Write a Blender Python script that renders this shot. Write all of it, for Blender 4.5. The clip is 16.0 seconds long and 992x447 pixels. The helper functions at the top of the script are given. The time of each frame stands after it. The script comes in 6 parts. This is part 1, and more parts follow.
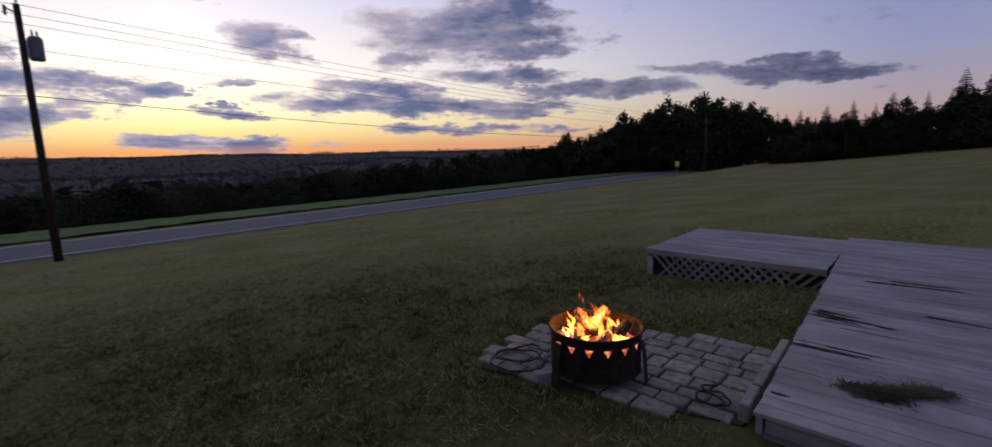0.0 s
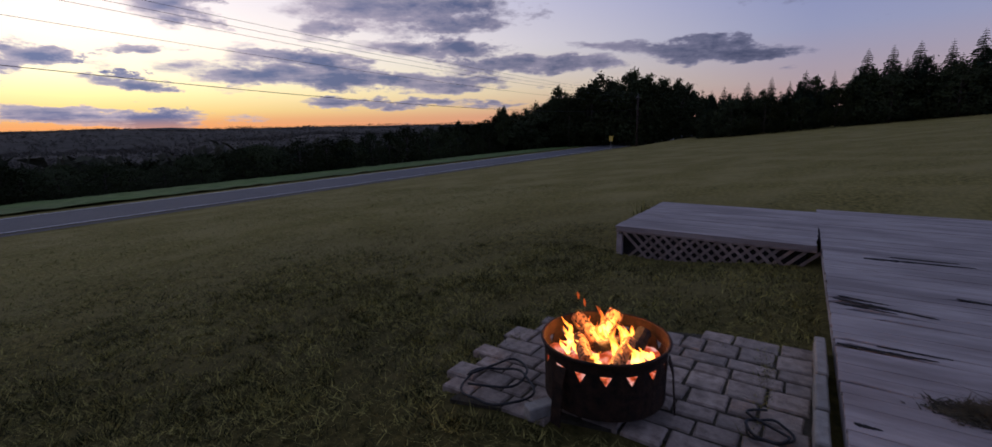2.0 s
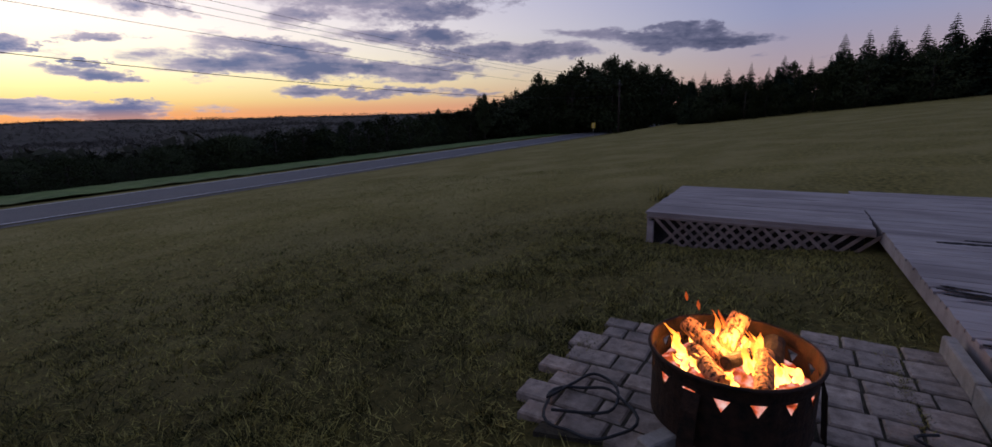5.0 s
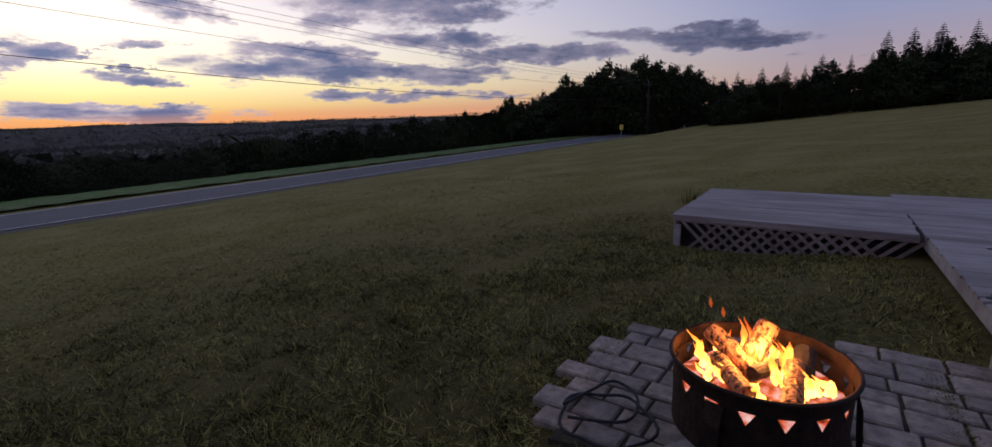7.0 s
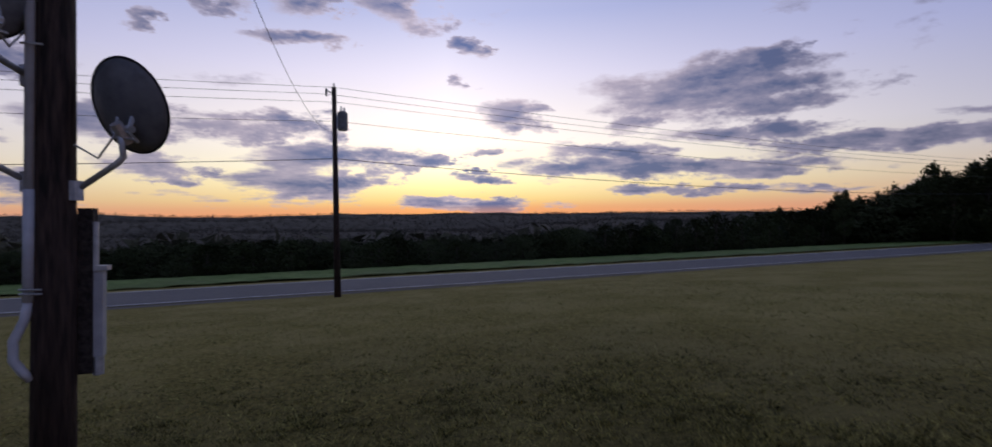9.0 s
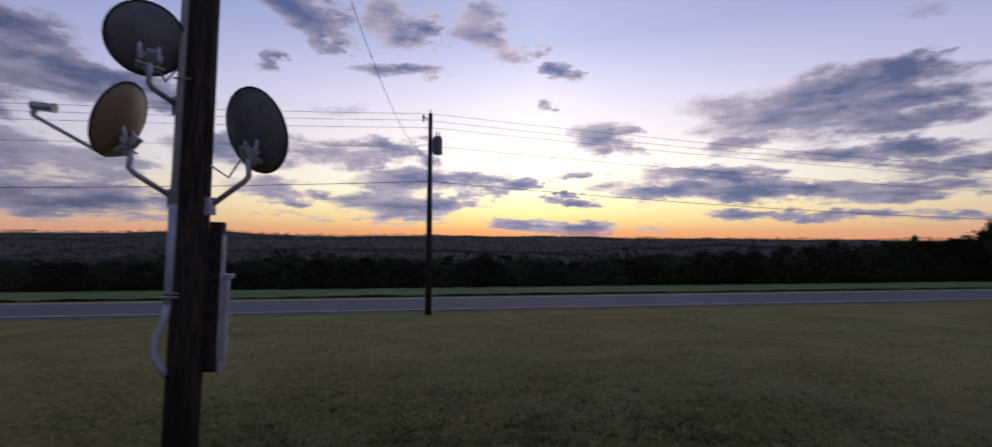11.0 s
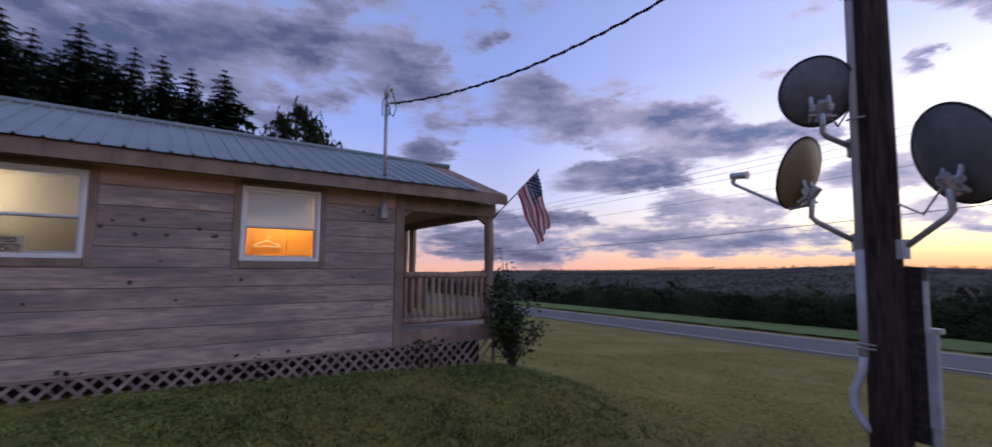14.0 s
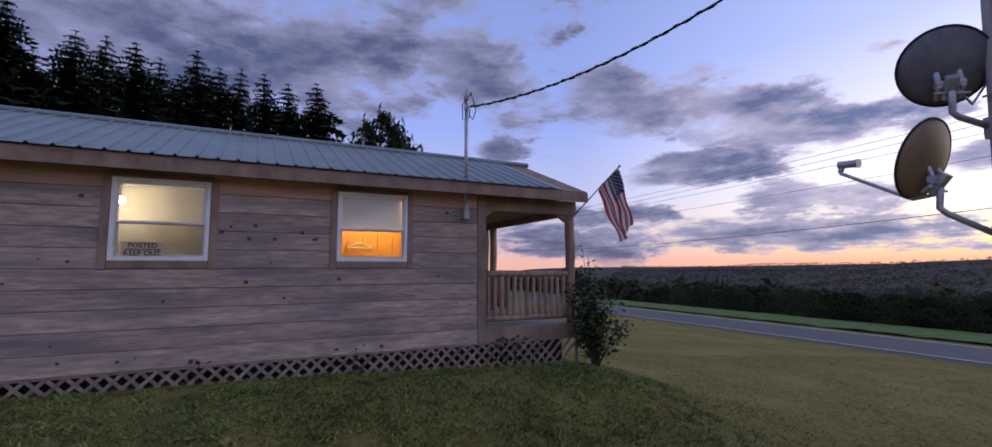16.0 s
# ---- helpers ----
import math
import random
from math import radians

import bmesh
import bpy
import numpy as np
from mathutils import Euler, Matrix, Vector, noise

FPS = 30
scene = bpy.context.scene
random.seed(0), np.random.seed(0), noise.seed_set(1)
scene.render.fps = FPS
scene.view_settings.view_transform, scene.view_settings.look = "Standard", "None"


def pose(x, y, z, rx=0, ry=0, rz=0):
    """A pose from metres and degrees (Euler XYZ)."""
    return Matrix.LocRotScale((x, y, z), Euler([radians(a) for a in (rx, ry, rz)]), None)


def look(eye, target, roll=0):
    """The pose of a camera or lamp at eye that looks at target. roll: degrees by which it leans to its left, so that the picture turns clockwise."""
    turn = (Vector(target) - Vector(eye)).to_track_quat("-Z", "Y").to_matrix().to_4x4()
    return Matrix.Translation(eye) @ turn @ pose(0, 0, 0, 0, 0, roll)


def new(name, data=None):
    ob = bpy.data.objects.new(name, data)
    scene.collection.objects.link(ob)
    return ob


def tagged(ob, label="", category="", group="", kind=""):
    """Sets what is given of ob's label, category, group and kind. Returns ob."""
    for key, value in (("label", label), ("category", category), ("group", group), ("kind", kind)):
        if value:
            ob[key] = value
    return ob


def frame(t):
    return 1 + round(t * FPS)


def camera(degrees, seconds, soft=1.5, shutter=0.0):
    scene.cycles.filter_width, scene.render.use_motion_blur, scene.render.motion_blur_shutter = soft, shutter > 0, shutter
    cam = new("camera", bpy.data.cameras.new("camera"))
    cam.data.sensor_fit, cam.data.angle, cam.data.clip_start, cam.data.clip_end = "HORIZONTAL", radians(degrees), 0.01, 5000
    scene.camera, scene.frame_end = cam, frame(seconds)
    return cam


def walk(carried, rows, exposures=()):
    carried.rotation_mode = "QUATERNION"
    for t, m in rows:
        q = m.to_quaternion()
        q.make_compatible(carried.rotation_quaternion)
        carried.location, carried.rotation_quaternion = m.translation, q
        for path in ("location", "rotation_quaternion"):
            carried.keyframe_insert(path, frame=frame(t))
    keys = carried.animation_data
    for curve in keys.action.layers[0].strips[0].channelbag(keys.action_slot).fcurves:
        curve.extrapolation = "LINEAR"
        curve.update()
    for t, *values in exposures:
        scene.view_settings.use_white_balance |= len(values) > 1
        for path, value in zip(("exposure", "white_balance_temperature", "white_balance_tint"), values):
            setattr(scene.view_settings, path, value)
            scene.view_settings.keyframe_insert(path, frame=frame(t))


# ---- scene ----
# ---- camera ----
SKY_STRENGTH = 1.0
cam = camera(92.1, 16.0, 1.5, 0.5)
# seconds, eye, target, roll
PATH = [
    (0, (0.097, -0.614, 1.868), (1.55, 0.728, 1.57), -1.6),
    (0.5, (0.282, -0.276, 1.781), (1.834, 0.941, 1.451), -1.5),
    (1, (0.479, -0.006, 1.738), (2.095, 1.105, 1.343), -3.2),
    (1.5, (0.719, 0.184, 1.7), (2.327, 1.302, 1.295), -3.4),
    (2, (0.841, 0.381, 1.704), (2.447, 1.503, 1.301), -1.4),
    (2.5, (0.871, 0.737, 1.649), (2.494, 1.833, 1.24), -1.1),
    (3, (0.999, 0.953, 1.615), (2.615, 2.034, 1.148), -2.7),
    (3.2, (1.058, 1.033, 1.589), (2.674, 2.106, 1.103), -2.9),
    (5.5, (1.07, 1.277, 1.544), (2.718, 2.322, 1.105), -1.6),
    (6, (1.148, 1.284, 1.508), (2.769, 2.371, 1.073), -1.5),
    (6.5, (1.118, 1.259, 1.542), (2.722, 2.371, 1.105), -2.0),
    (7, (1.138, 1.25, 1.545), (2.725, 2.386, 1.108), -2.1),
    (7.5, (1.149, 1.274, 1.532), (2.677, 2.493, 1.111), -2.0),
    (8, (1.172, 1.336, 1.586), (2.456, 2.847, 1.322), -2.6),
    (8.5, (1.069, 1.527, 1.653), (2.0, 3.294, 1.542), -2.1),
    (10.8, (1.031, 1.704, 1.621), (1.474, 3.653, 1.69), 0.5),
    (11, (1.03, 1.711, 1.618), (1.389, 3.678, 1.687), 0.4),
    (11.5, (0.949, 1.726, 1.621), (0.954, 3.725, 1.687), 0.6),
    (12, (0.805, 1.753, 1.669), (0.367, 3.702, 1.758), 0.0),
    (12.5, (0.745, 1.76, 1.68), (-0.246, 3.491, 1.817), 0.5),
    (13, (0.742, 1.715, 1.703), (-0.606, 3.183, 1.868), 0.9),
    (13.5, (0.747, 1.651, 1.719), (-0.795, 2.911, 1.906), 0.7),
    (14, (0.777, 1.632, 1.72), (-0.911, 2.685, 1.923), 0.1),
    (14.5, (0.792, 1.625, 1.754), (-0.971, 2.548, 1.954), 0.0),
    (15, (0.797, 1.607, 1.746), (-0.997, 2.466, 1.949), -0.1),
    (15.5, (0.789, 1.572, 1.766), (-1.031, 2.379, 1.959), -0.1),
    (16, (0.784, 1.574, 1.743), (-1.053, 2.341, 1.935), -0.2),
]
EXPOSURES = [(0.0, 0.0), (8.0, 0.0), (11.0, 0.05), (12.5, 0.05), (13.5, 0.65), (14.5, 0.87), (16.0, 0.85)]
walk(cam, [(t, look(e, g, r)) for t, e, g, r in PATH], EXPOSURES)

# ---- world: dusk sky after sunset, broken cloud ----
world = bpy.data.worlds.new("dusk_sky")
scene.world = world
world.use_nodes = True
wt = world.node_tree
wt.nodes.clear()


def wn(kind, **kw):
    n = wt.nodes.new(kind)
    for k, v in kw.items():
        if k == "op":
            n.operation = v
    return n


def wmath(op, a, b=None, c=None, clamp=False):
    n = wt.nodes.new("ShaderNodeMath")
    n.operation = op
    n.use_clamp = clamp
    for i, v in enumerate((a, b, c)):
        if v is None:
            continue
        if isinstance(v, (int, float)):
            n.inputs[i].default_value = v
        else:
            wt.links.new(v, n.inputs[i])
    return n.outputs[0]


def wramp(fac, stops, smooth="LINEAR"):
    n = wt.nodes.new("ShaderNodeValToRGB")
    n.color_ramp.interpolation = smooth
    els = n.color_ramp.elements
    while len(els) < len(stops):
        els.new(0.5)
    for e, (p, c) in zip(els, stops):
        e.position, e.color = p, (*c, 1)
    wt.links.new(fac, n.inputs[0])
    return n.outputs[0]


def wmix(fac, a, b):
    n = wt.nodes.new("ShaderNodeMix")
    n.data_type = "RGBA"
    for sock, v in ((n.inputs[0], fac), (n.inputs[6], a), (n.inputs[7], b)):
        if isinstance(v, (int, float)):
            sock.default_value = v
        elif isinstance(v, tuple):
            sock.default_value = (*v, 1)
        else:
            wt.links.new(v, sock)
    return n.outputs[2]


SUNSET_YAW = -15.0
tc = wn("ShaderNodeTexCoord")
sep = wn("ShaderNodeSeparateXYZ")
wt.links.new(tc.outputs["Generated"], sep.inputs[0])
sx, sy, sz = sep.outputs
yaw = wmath("MULTIPLY", wmath("ARCTAN2", wmath("MULTIPLY", sx, -1.0), sy), 57.29578)
elev = wmath("MULTIPLY", wmath("ARCSINE", sz), 57.29578)
# closeness to the sunset's azimuth, 1 at it and 0 opposite
away = wmath("ABSOLUTE", wmath("SUBTRACT", yaw, SUNSET_YAW))
toward = wmath("SUBTRACT", 1.0, wmath("DIVIDE", away, 73.0), clamp=True)
toward = wmath("POWER", toward, 1.15)
e01 = wmath("DIVIDE", wmath("MAXIMUM", elev, 0.0), 60.0, clamp=True)
warm = wramp(e01, [(0.0, (1.0, 0.36, 0.12)), (0.018, (1.0, 0.47, 0.17)), (0.034, (1.08, 0.76, 0.27)), (0.062, (1.28, 1.06, 0.50)), (0.095, (1.34, 1.20, 0.82)), (0.15, (1.35, 1.20, 1.05)),
                   (0.27, (0.97, 0.90, 1.04)), (0.38, (0.55, 0.58, 0.86)), (0.55, (0.37, 0.41, 0.66)), (1.0, (0.26, 0.29, 0.42))])
cool = wramp(e01, [(0.0, (0.52, 0.27, 0.22)), (0.06, (0.42, 0.33, 0.37)), (0.14, (0.30, 0.32, 0.49)), (0.28, (0.19, 0.245, 0.52)),
                   (0.5, (0.15, 0.20, 0.43)), (0.7, (0.15, 0.18, 0.33)), (1.0, (0.15, 0.17, 0.27))])
clear = wmix(toward, cool, warm)

# ragged coordinates for the clouds
flat = wn("ShaderNodeCombineXYZ")
den = wmath("ADD", wmath("MAXIMUM", sz, 0.0), 0.07)
wt.links.new(wmath("DIVIDE", sx, den), flat.inputs[0])
wt.links.new(wmath("DIVIDE", sy, den), flat.inputs[1])


def wnoise(vec, scale, detail, rough, lac=2.0):
    n = wn("ShaderNodeTexNoise")
    n.inputs["Scale"].default_value = scale
    n.inputs["Detail"].default_value = detail
    n.inputs["Roughness"].default_value = rough
    n.inputs["Lacunarity"].default_value = lac
    wt.links.new(vec, n.inputs["Vector"])
    return n


ragged = wnoise(flat.outputs[0], 1.9, 11, 0.64)
streak_map = wn("ShaderNodeMapping")
streak_map.inputs["Scale"].default_value = (3.0, 3.0, 15.0)
wt.links.new(tc.outputs["Generated"], streak_map.inputs[0])
streaks = wnoise(streak_map.outputs[0], 2.6, 8, 0.6)
fluff_map = wn("ShaderNodeMapping")
fluff_map.inputs["Scale"].default_value = (1.0, 1.0, 2.6)
wt.links.new(tc.outputs["Generated"], fluff_map.inputs[0])
fluff = wnoise(fluff_map.outputs[0], 7.0, 10, 0.66)
puffs = wnoise(fluff_map.outputs[0], 4.3, 7, 0.55)
place = wn("ShaderNodeCombineXYZ")
offs = wn("ShaderNodeVectorMath")
offs.operation = "SUBTRACT"
wt.links.new(fluff.outputs["Color"], offs.inputs[0])
offs.inputs[1].default_value = (0.5, 0.5, 0.5)
wob = wn("ShaderNodeVectorMath")
wob.operation = "MULTIPLY"
wt.links.new(offs.outputs[0], wob.inputs[0])
wob.inputs[1].default_value = (15.0, 5.0, 0.0)
wt.links.new(yaw, place.inputs[0])
wt.links.new(elev, place.inputs[1])
there = wn("ShaderNodeVectorMath")
there.operation = "ADD"
wt.links.new(place.outputs[0], there.inputs[0])
wt.links.new(wob.outputs[0], there.inputs[1])

# cloud banks: yaw, height above the horizon, half length, half depth, tilt (degrees)
GLOW_BANKS = [(-23.2, 12.0, 3.7, 1.5, 0), (-44.4, 13.2, 13.0, 2.8, 3), (-37.7, 10.4, 3.5, 1.1, 1), (-48.1, 8.6, 7.7, 0.9, 3), (-33.8, 7.4, 6.4, 0.9, 1),
              (-41.0, 5.4, 16.4, 1.1, 2), (-60.0, 6.4, 9.7, 0.8, 1), (-77.0, 7.4, 11.0, 0.8, 5), (-7.2, 7.0, 3.0, 1.1, -1),
              (-12.7, 6.7, 2.5, 0.8, 1), (-20.1, 7.7, 3.2, 0.5, 0), (-3.8, 4.3, 2.2, 1.6, 19), (-18.4, 1.5, 8.9, 0.6, 2), (-44.2, 2.7, 11.4, 0.5, 1),
              (-19.6, 4.7, 2.9, 0.5, -1), (6.7, 9.4, 8.0, 1.4, -3), (14.4, 5.3, 4.0, 1.2, 4), (-2.5, 6.6, 8.1, 1.5, -1)]
HIGH_BANKS = [(52.3, 19.3, 7.4, 3.0, -2), (39.6, 17.1, 9.6, 2.5, 7), (43.3, 10.4, 7.9, 1.2, -2), (16.0, 9.3, 8.0, 1.5, -1), (35.9, 4.1, 11.5, 1.8, 1),
              (0.5, 4.1, 7.0, 1.9, 1), (1.8, 25.0, 3.4, 3.1, 10), (-9.5, 23.5, 5.1, 2.0, 14), (9.1, 22.2, 1.6, 1.6, 8), (-18.1, 19.4, 2.0, 0.7, 12),
              (-17.7, 15.6, 1.2, 0.7, 12), (56.6, 6.4, 2.4, 1.0, -3), (54.1, 2.7, 5.2, 1.9, 1), (14.9, 18.3, 1.2, 0.8, -1), (1.9, 19.2, 4.8, 0.7, -3), (10.7, 23.8, 5.3, 1.7, 15)]
SOFT_BANKS = [(103.4, 23.0, 14.0, 8.0, -13), (85.8, 22.5, 12.5, 6.5, -8), (69.0, 22.6, 8.8, 4.1, 28), (50.0, 19.3, 10.0, 3.4, 5), (36.0, 14.9, 9.4, 2.5, 9),
              (41.7, 11.6, 7.8, 1.4, -2), (34.1, 3.9, 11.2, 1.9, 4), (32.5, 7.1, 6.6, 1.4, 3), (58.2, 3.3, 9.0, 1.7, 4), (51.5, 6.0, 5.1, 1.2, 1),
              (27.3, 20.2, 2.4, 0.6, 8), (65.1, 14.6, 3.9, 1.5, -3), (75.0, 34.0, 14.0, 5.0, 20)]
field = None
for a, b, w, h, tilt in GLOW_BANKS + HIGH_BANKS + SOFT_BANKS:
    local = wn("ShaderNodeMapping")
    local.vector_type = "TEXTURE"
    local.inputs["Location"].default_value = (a, b, 0)
    local.inputs["Rotation"].default_value = (0, 0, radians(tilt))
    local.inputs["Scale"].default_value = (w * 1.34, h * 1.5, 1)
    wt.links.new(there.outputs[0], local.inputs[0])
    ln = wn("ShaderNodeVectorMath")
    ln.operation = "LENGTH"
    wt.links.new(local.outputs[0], ln.inputs[0])
    one = wmath("SUBTRACT", 1.0, ln.outputs["Value"], clamp=True)
    field = one if field is None else wmath("MAXIMUM", field, one)
field = wmath("POWER", field, 0.55)
# streaks lie low over the horizon, heaped cloud stands above them
nearness = wmath("SUBTRACT", 1.0, wmath("DIVIDE", elev, 17.0), clamp=True)
low = wmath("MULTIPLY", wmath("MULTIPLY", wmath("SUBTRACT", streaks.outputs[0], 0.48), 2.1), nearness)
low = wmath("ADD", low, wmath("MULTIPLY", wmath("MULTIPLY", wmath("SUBTRACT", puffs.outputs[0], 0.48), 1.6), wmath("SUBTRACT", 1.0, nearness)))
body = wmath("ADD", field, low)
body = wmath("ADD", body, wmath("MULTIPLY", wmath("SUBTRACT", ragged.outputs[0], 0.5), 0.7))
body = wmath("ADD", body, wmath("MULTIPLY", wmath("SUBTRACT", fluff.outputs[0], 0.5), 1.7))
mask = wmath("MULTIPLY", wmath("SUBTRACT", body, 0.31), 3.0, clamp=True)
mask = wmath("MULTIPLY", mask, wmath("MULTIPLY", wmath("ADD", elev, 0.5), 0.5, clamp=True))
thick = wmath("ADD", wmath("MULTIPLY", wmath("SUBTRACT", body, 0.42), 1.5), wmath("MULTIPLY", wmath("SUBTRACT", puffs.outputs[0], 0.52), 2.1), clamp=True)
lit = wmix(toward, (0.165, 0.17, 0.28), (0.63, 0.53, 0.62))
shade = wmix(toward, (0.046, 0.056, 0.112), (0.105, 0.150, 0.34))
cloud = wmix(thick, lit, shade)
colour = wmix(wmath("MULTIPLY", mask, 0.94), clear, cloud)
bg = wn("ShaderNodeBackground")
wt.links.new(colour, bg.inputs[0])
bg.inputs[1].default_value = SKY_STRENGTH
wo = wn("ShaderNodeOutputWorld")
wt.links.new(bg.outputs[0], wo.inputs[0])


# ---- materials ----
def mat(name, c1, c2, scale=6.0, rough=0.8, bump=0.3, bscale=60.0, stretch=(1, 1, 1), metal=0.0, big=None, vary=0.0, spec=0.3, lo=0.35, hi=0.65, placed=False, island=False):
    """Two colours through a fine noise, a broad second noise over it, relief from a third, and a change from object to object."""
    m = bpy.data.materials.new(name)
    m.use_nodes = True
    nt = m.node_tree
    N, L = nt.nodes, nt.links
    p = N["Principled BSDF"]
    t = N.new("ShaderNodeTexCoord")
    mp = N.new("ShaderNodeMapping")
    mp.inputs["Scale"].default_value = stretch
    info = N.new("ShaderNodeObjectInfo")
    shift = N.new("ShaderNodeVectorMath")
    shift.operation = "SCALE"
    shift.inputs[0].default_value = (37, 53, 71)
    L.new(info.outputs["Random"], shift.inputs["Scale"])
    add = N.new("ShaderNodeVectorMath")
    L.new(N.new("ShaderNodeNewGeometry").outputs["Position"] if placed else t.outputs["Object"], add.inputs[0])
    if vary and not placed:
        L.new(shift.outputs[0], add.inputs[1])
    L.new(add.outputs[0], mp.inputs[0])
    n1 = N.new("ShaderNodeTexNoise")
    n1.inputs["Scale"].default_value, n1.inputs["Detail"].default_value, n1.inputs["Roughness"].default_value = scale, 8, 0.6
    L.new(mp.outputs[0], n1.inputs["Vector"])
    r = N.new("ShaderNodeValToRGB")
    r.color_ramp.elements[0].position, r.color_ramp.elements[0].color = lo, (*c1, 1)
    r.color_ramp.elements[1].position, r.color_ramp.elements[1].color = hi, (*c2, 1)
    if island:
        im = N.new("ShaderNodeMath")
        im.operation = "MULTIPLY_ADD"
        L.new(N.new("ShaderNodeNewGeometry").outputs["Random Per Island"], im.inputs[0])
        im.inputs[1].default_value = 0.9
        ia = N.new("ShaderNodeMath")
        ia.operation = "SUBTRACT"
        L.new(n1.outputs[0], ia.inputs[0])
        ia.inputs[1].default_value = 0.45
        L.new(ia.outputs[0], im.inputs[2])
        L.new(im.outputs[0], r.inputs[0])
    else:
        L.new(n1.outputs[0], r.inputs[0])
    col = r.outputs[0]
    if big:
        bs, amount, c3 = big
        n2 = N.new("ShaderNodeTexNoise")
        n2.inputs["Scale"].default_value, n2.inputs["Detail"].default_value = bs, 5
        L.new(mp.outputs[0], n2.inputs["Vector"])
        r2 = N.new("ShaderNodeValToRGB")
        r2.color_ramp.elements[0].position, r2.color_ramp.elements[0].color = 0.42, (0, 0, 0, 1)
        r2.color_ramp.elements[1].position, r2.color_ramp.elements[1].color = 0.66, (amount, amount, amount, 1)
        L.new(n2.outputs[0], r2.inputs[0])
        mx = N.new("ShaderNodeMix")
        mx.data_type = "RGBA"
        L.new(r2.outputs[0], mx.inputs[0])
        L.new(col, mx.inputs[6])
        mx.inputs[7].default_value = (*c3, 1)
        col = mx.outputs[2]
    if vary:
        hs = N.new("ShaderNodeHueSaturation")
        mr = N.new("ShaderNodeMapRange")
        mr.inputs[3].default_value, mr.inputs[4].default_value = 1 - vary, 1 + vary
        L.new(info.outputs["Random"], mr.inputs[0])
        L.new(mr.outputs[0], hs.inputs["Value"])
        L.new(col, hs.inputs["Color"])
        col = hs.outputs[0]
    L.new(col, p.inputs["Base Color"])
    p.inputs["Roughness"].default_value, p.inputs["Metallic"].default_value = rough, metal
    p.inputs["Specular IOR Level"].default_value = spec
    if bump:
        n3 = N.new("ShaderNodeTexNoise")
        n3.inputs["Scale"].default_value, n3.inputs["Detail"].default_value = bscale, 6
        L.new(mp.outputs[0], n3.inputs["Vector"])
        b = N.new("ShaderNodeBump")
        b.inputs["Strength"].default_value, b.inputs["Distance"].default_value = bump, 0.02
        L.new(n3.outputs[0], b.inputs["Height"])
        L.new(b.outputs[0], p.inputs["Normal"])
    return m


def glow(name, colour, strength):
    m = bpy.data.materials.new(name)
    m.use_nodes = True
    p = m.node_tree.nodes["Principled BSDF"]
    p.inputs["Base Color"].default_value = (*colour, 1)
    p.inputs["Emission Color"].default_value = (*colour, 1)
    p.inputs["Emission Strength"].default_value = strength
    return m


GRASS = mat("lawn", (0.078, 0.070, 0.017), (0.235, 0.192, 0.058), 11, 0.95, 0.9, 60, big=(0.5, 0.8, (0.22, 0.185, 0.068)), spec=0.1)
# grazing light put into the lawn's colour: dark at the yard, lighter farther out
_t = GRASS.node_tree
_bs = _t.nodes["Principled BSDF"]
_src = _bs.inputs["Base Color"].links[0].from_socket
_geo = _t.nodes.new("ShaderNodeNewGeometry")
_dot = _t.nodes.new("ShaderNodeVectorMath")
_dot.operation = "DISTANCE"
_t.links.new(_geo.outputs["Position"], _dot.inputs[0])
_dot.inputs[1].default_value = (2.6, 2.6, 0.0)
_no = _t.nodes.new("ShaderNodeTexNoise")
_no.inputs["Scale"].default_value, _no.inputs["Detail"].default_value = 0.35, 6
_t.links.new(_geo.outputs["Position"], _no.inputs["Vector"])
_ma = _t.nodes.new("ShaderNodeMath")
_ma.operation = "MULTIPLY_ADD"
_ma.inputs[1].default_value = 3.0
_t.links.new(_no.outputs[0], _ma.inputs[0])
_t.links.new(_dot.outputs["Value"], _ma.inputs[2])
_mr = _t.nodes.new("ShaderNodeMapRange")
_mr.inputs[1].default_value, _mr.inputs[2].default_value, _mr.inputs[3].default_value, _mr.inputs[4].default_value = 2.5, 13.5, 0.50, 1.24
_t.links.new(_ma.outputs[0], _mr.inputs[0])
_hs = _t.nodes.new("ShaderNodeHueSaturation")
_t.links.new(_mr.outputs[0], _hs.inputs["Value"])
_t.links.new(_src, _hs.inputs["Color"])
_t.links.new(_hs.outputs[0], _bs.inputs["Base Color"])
# lighter twin of grass_blade for the far lawn, grazing light in its colour
FARBLADE = mat("far_grass_blade", (0.062, 0.074, 0.016), (0.40, 0.37, 0.125), 1.3, 0.8, 0, spec=0.12, lo=0.1, hi=1.0, island=True)
# paler, greyer copy of the woods with haze put into the colour
HAZEWOODS = mat("haze_woods", (0.062, 0.060, 0.050), (0.105, 0.096, 0.080), 0.02, 0.95, 0.3, 0.25, big=(0.004, 0.6, (0.078, 0.074, 0.062)), spec=0.05)
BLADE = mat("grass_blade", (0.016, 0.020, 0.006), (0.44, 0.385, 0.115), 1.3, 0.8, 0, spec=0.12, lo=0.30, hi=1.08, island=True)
CROP = mat("crop", (0.07, 0.12, 0.030), (0.15, 0.22, 0.065), 1.2, 0.9, 0.8, 6, big=(0.15, 0.5, (0.10, 0.12, 0.05)), spec=0.1)
ASPHALT = mat("asphalt", (0.085, 0.085, 0.088), (0.14, 0.136, 0.14), 14, 0.8, 0.3, 120, big=(0.35, 0.6, (0.13, 0.125, 0.13)), spec=0.25)
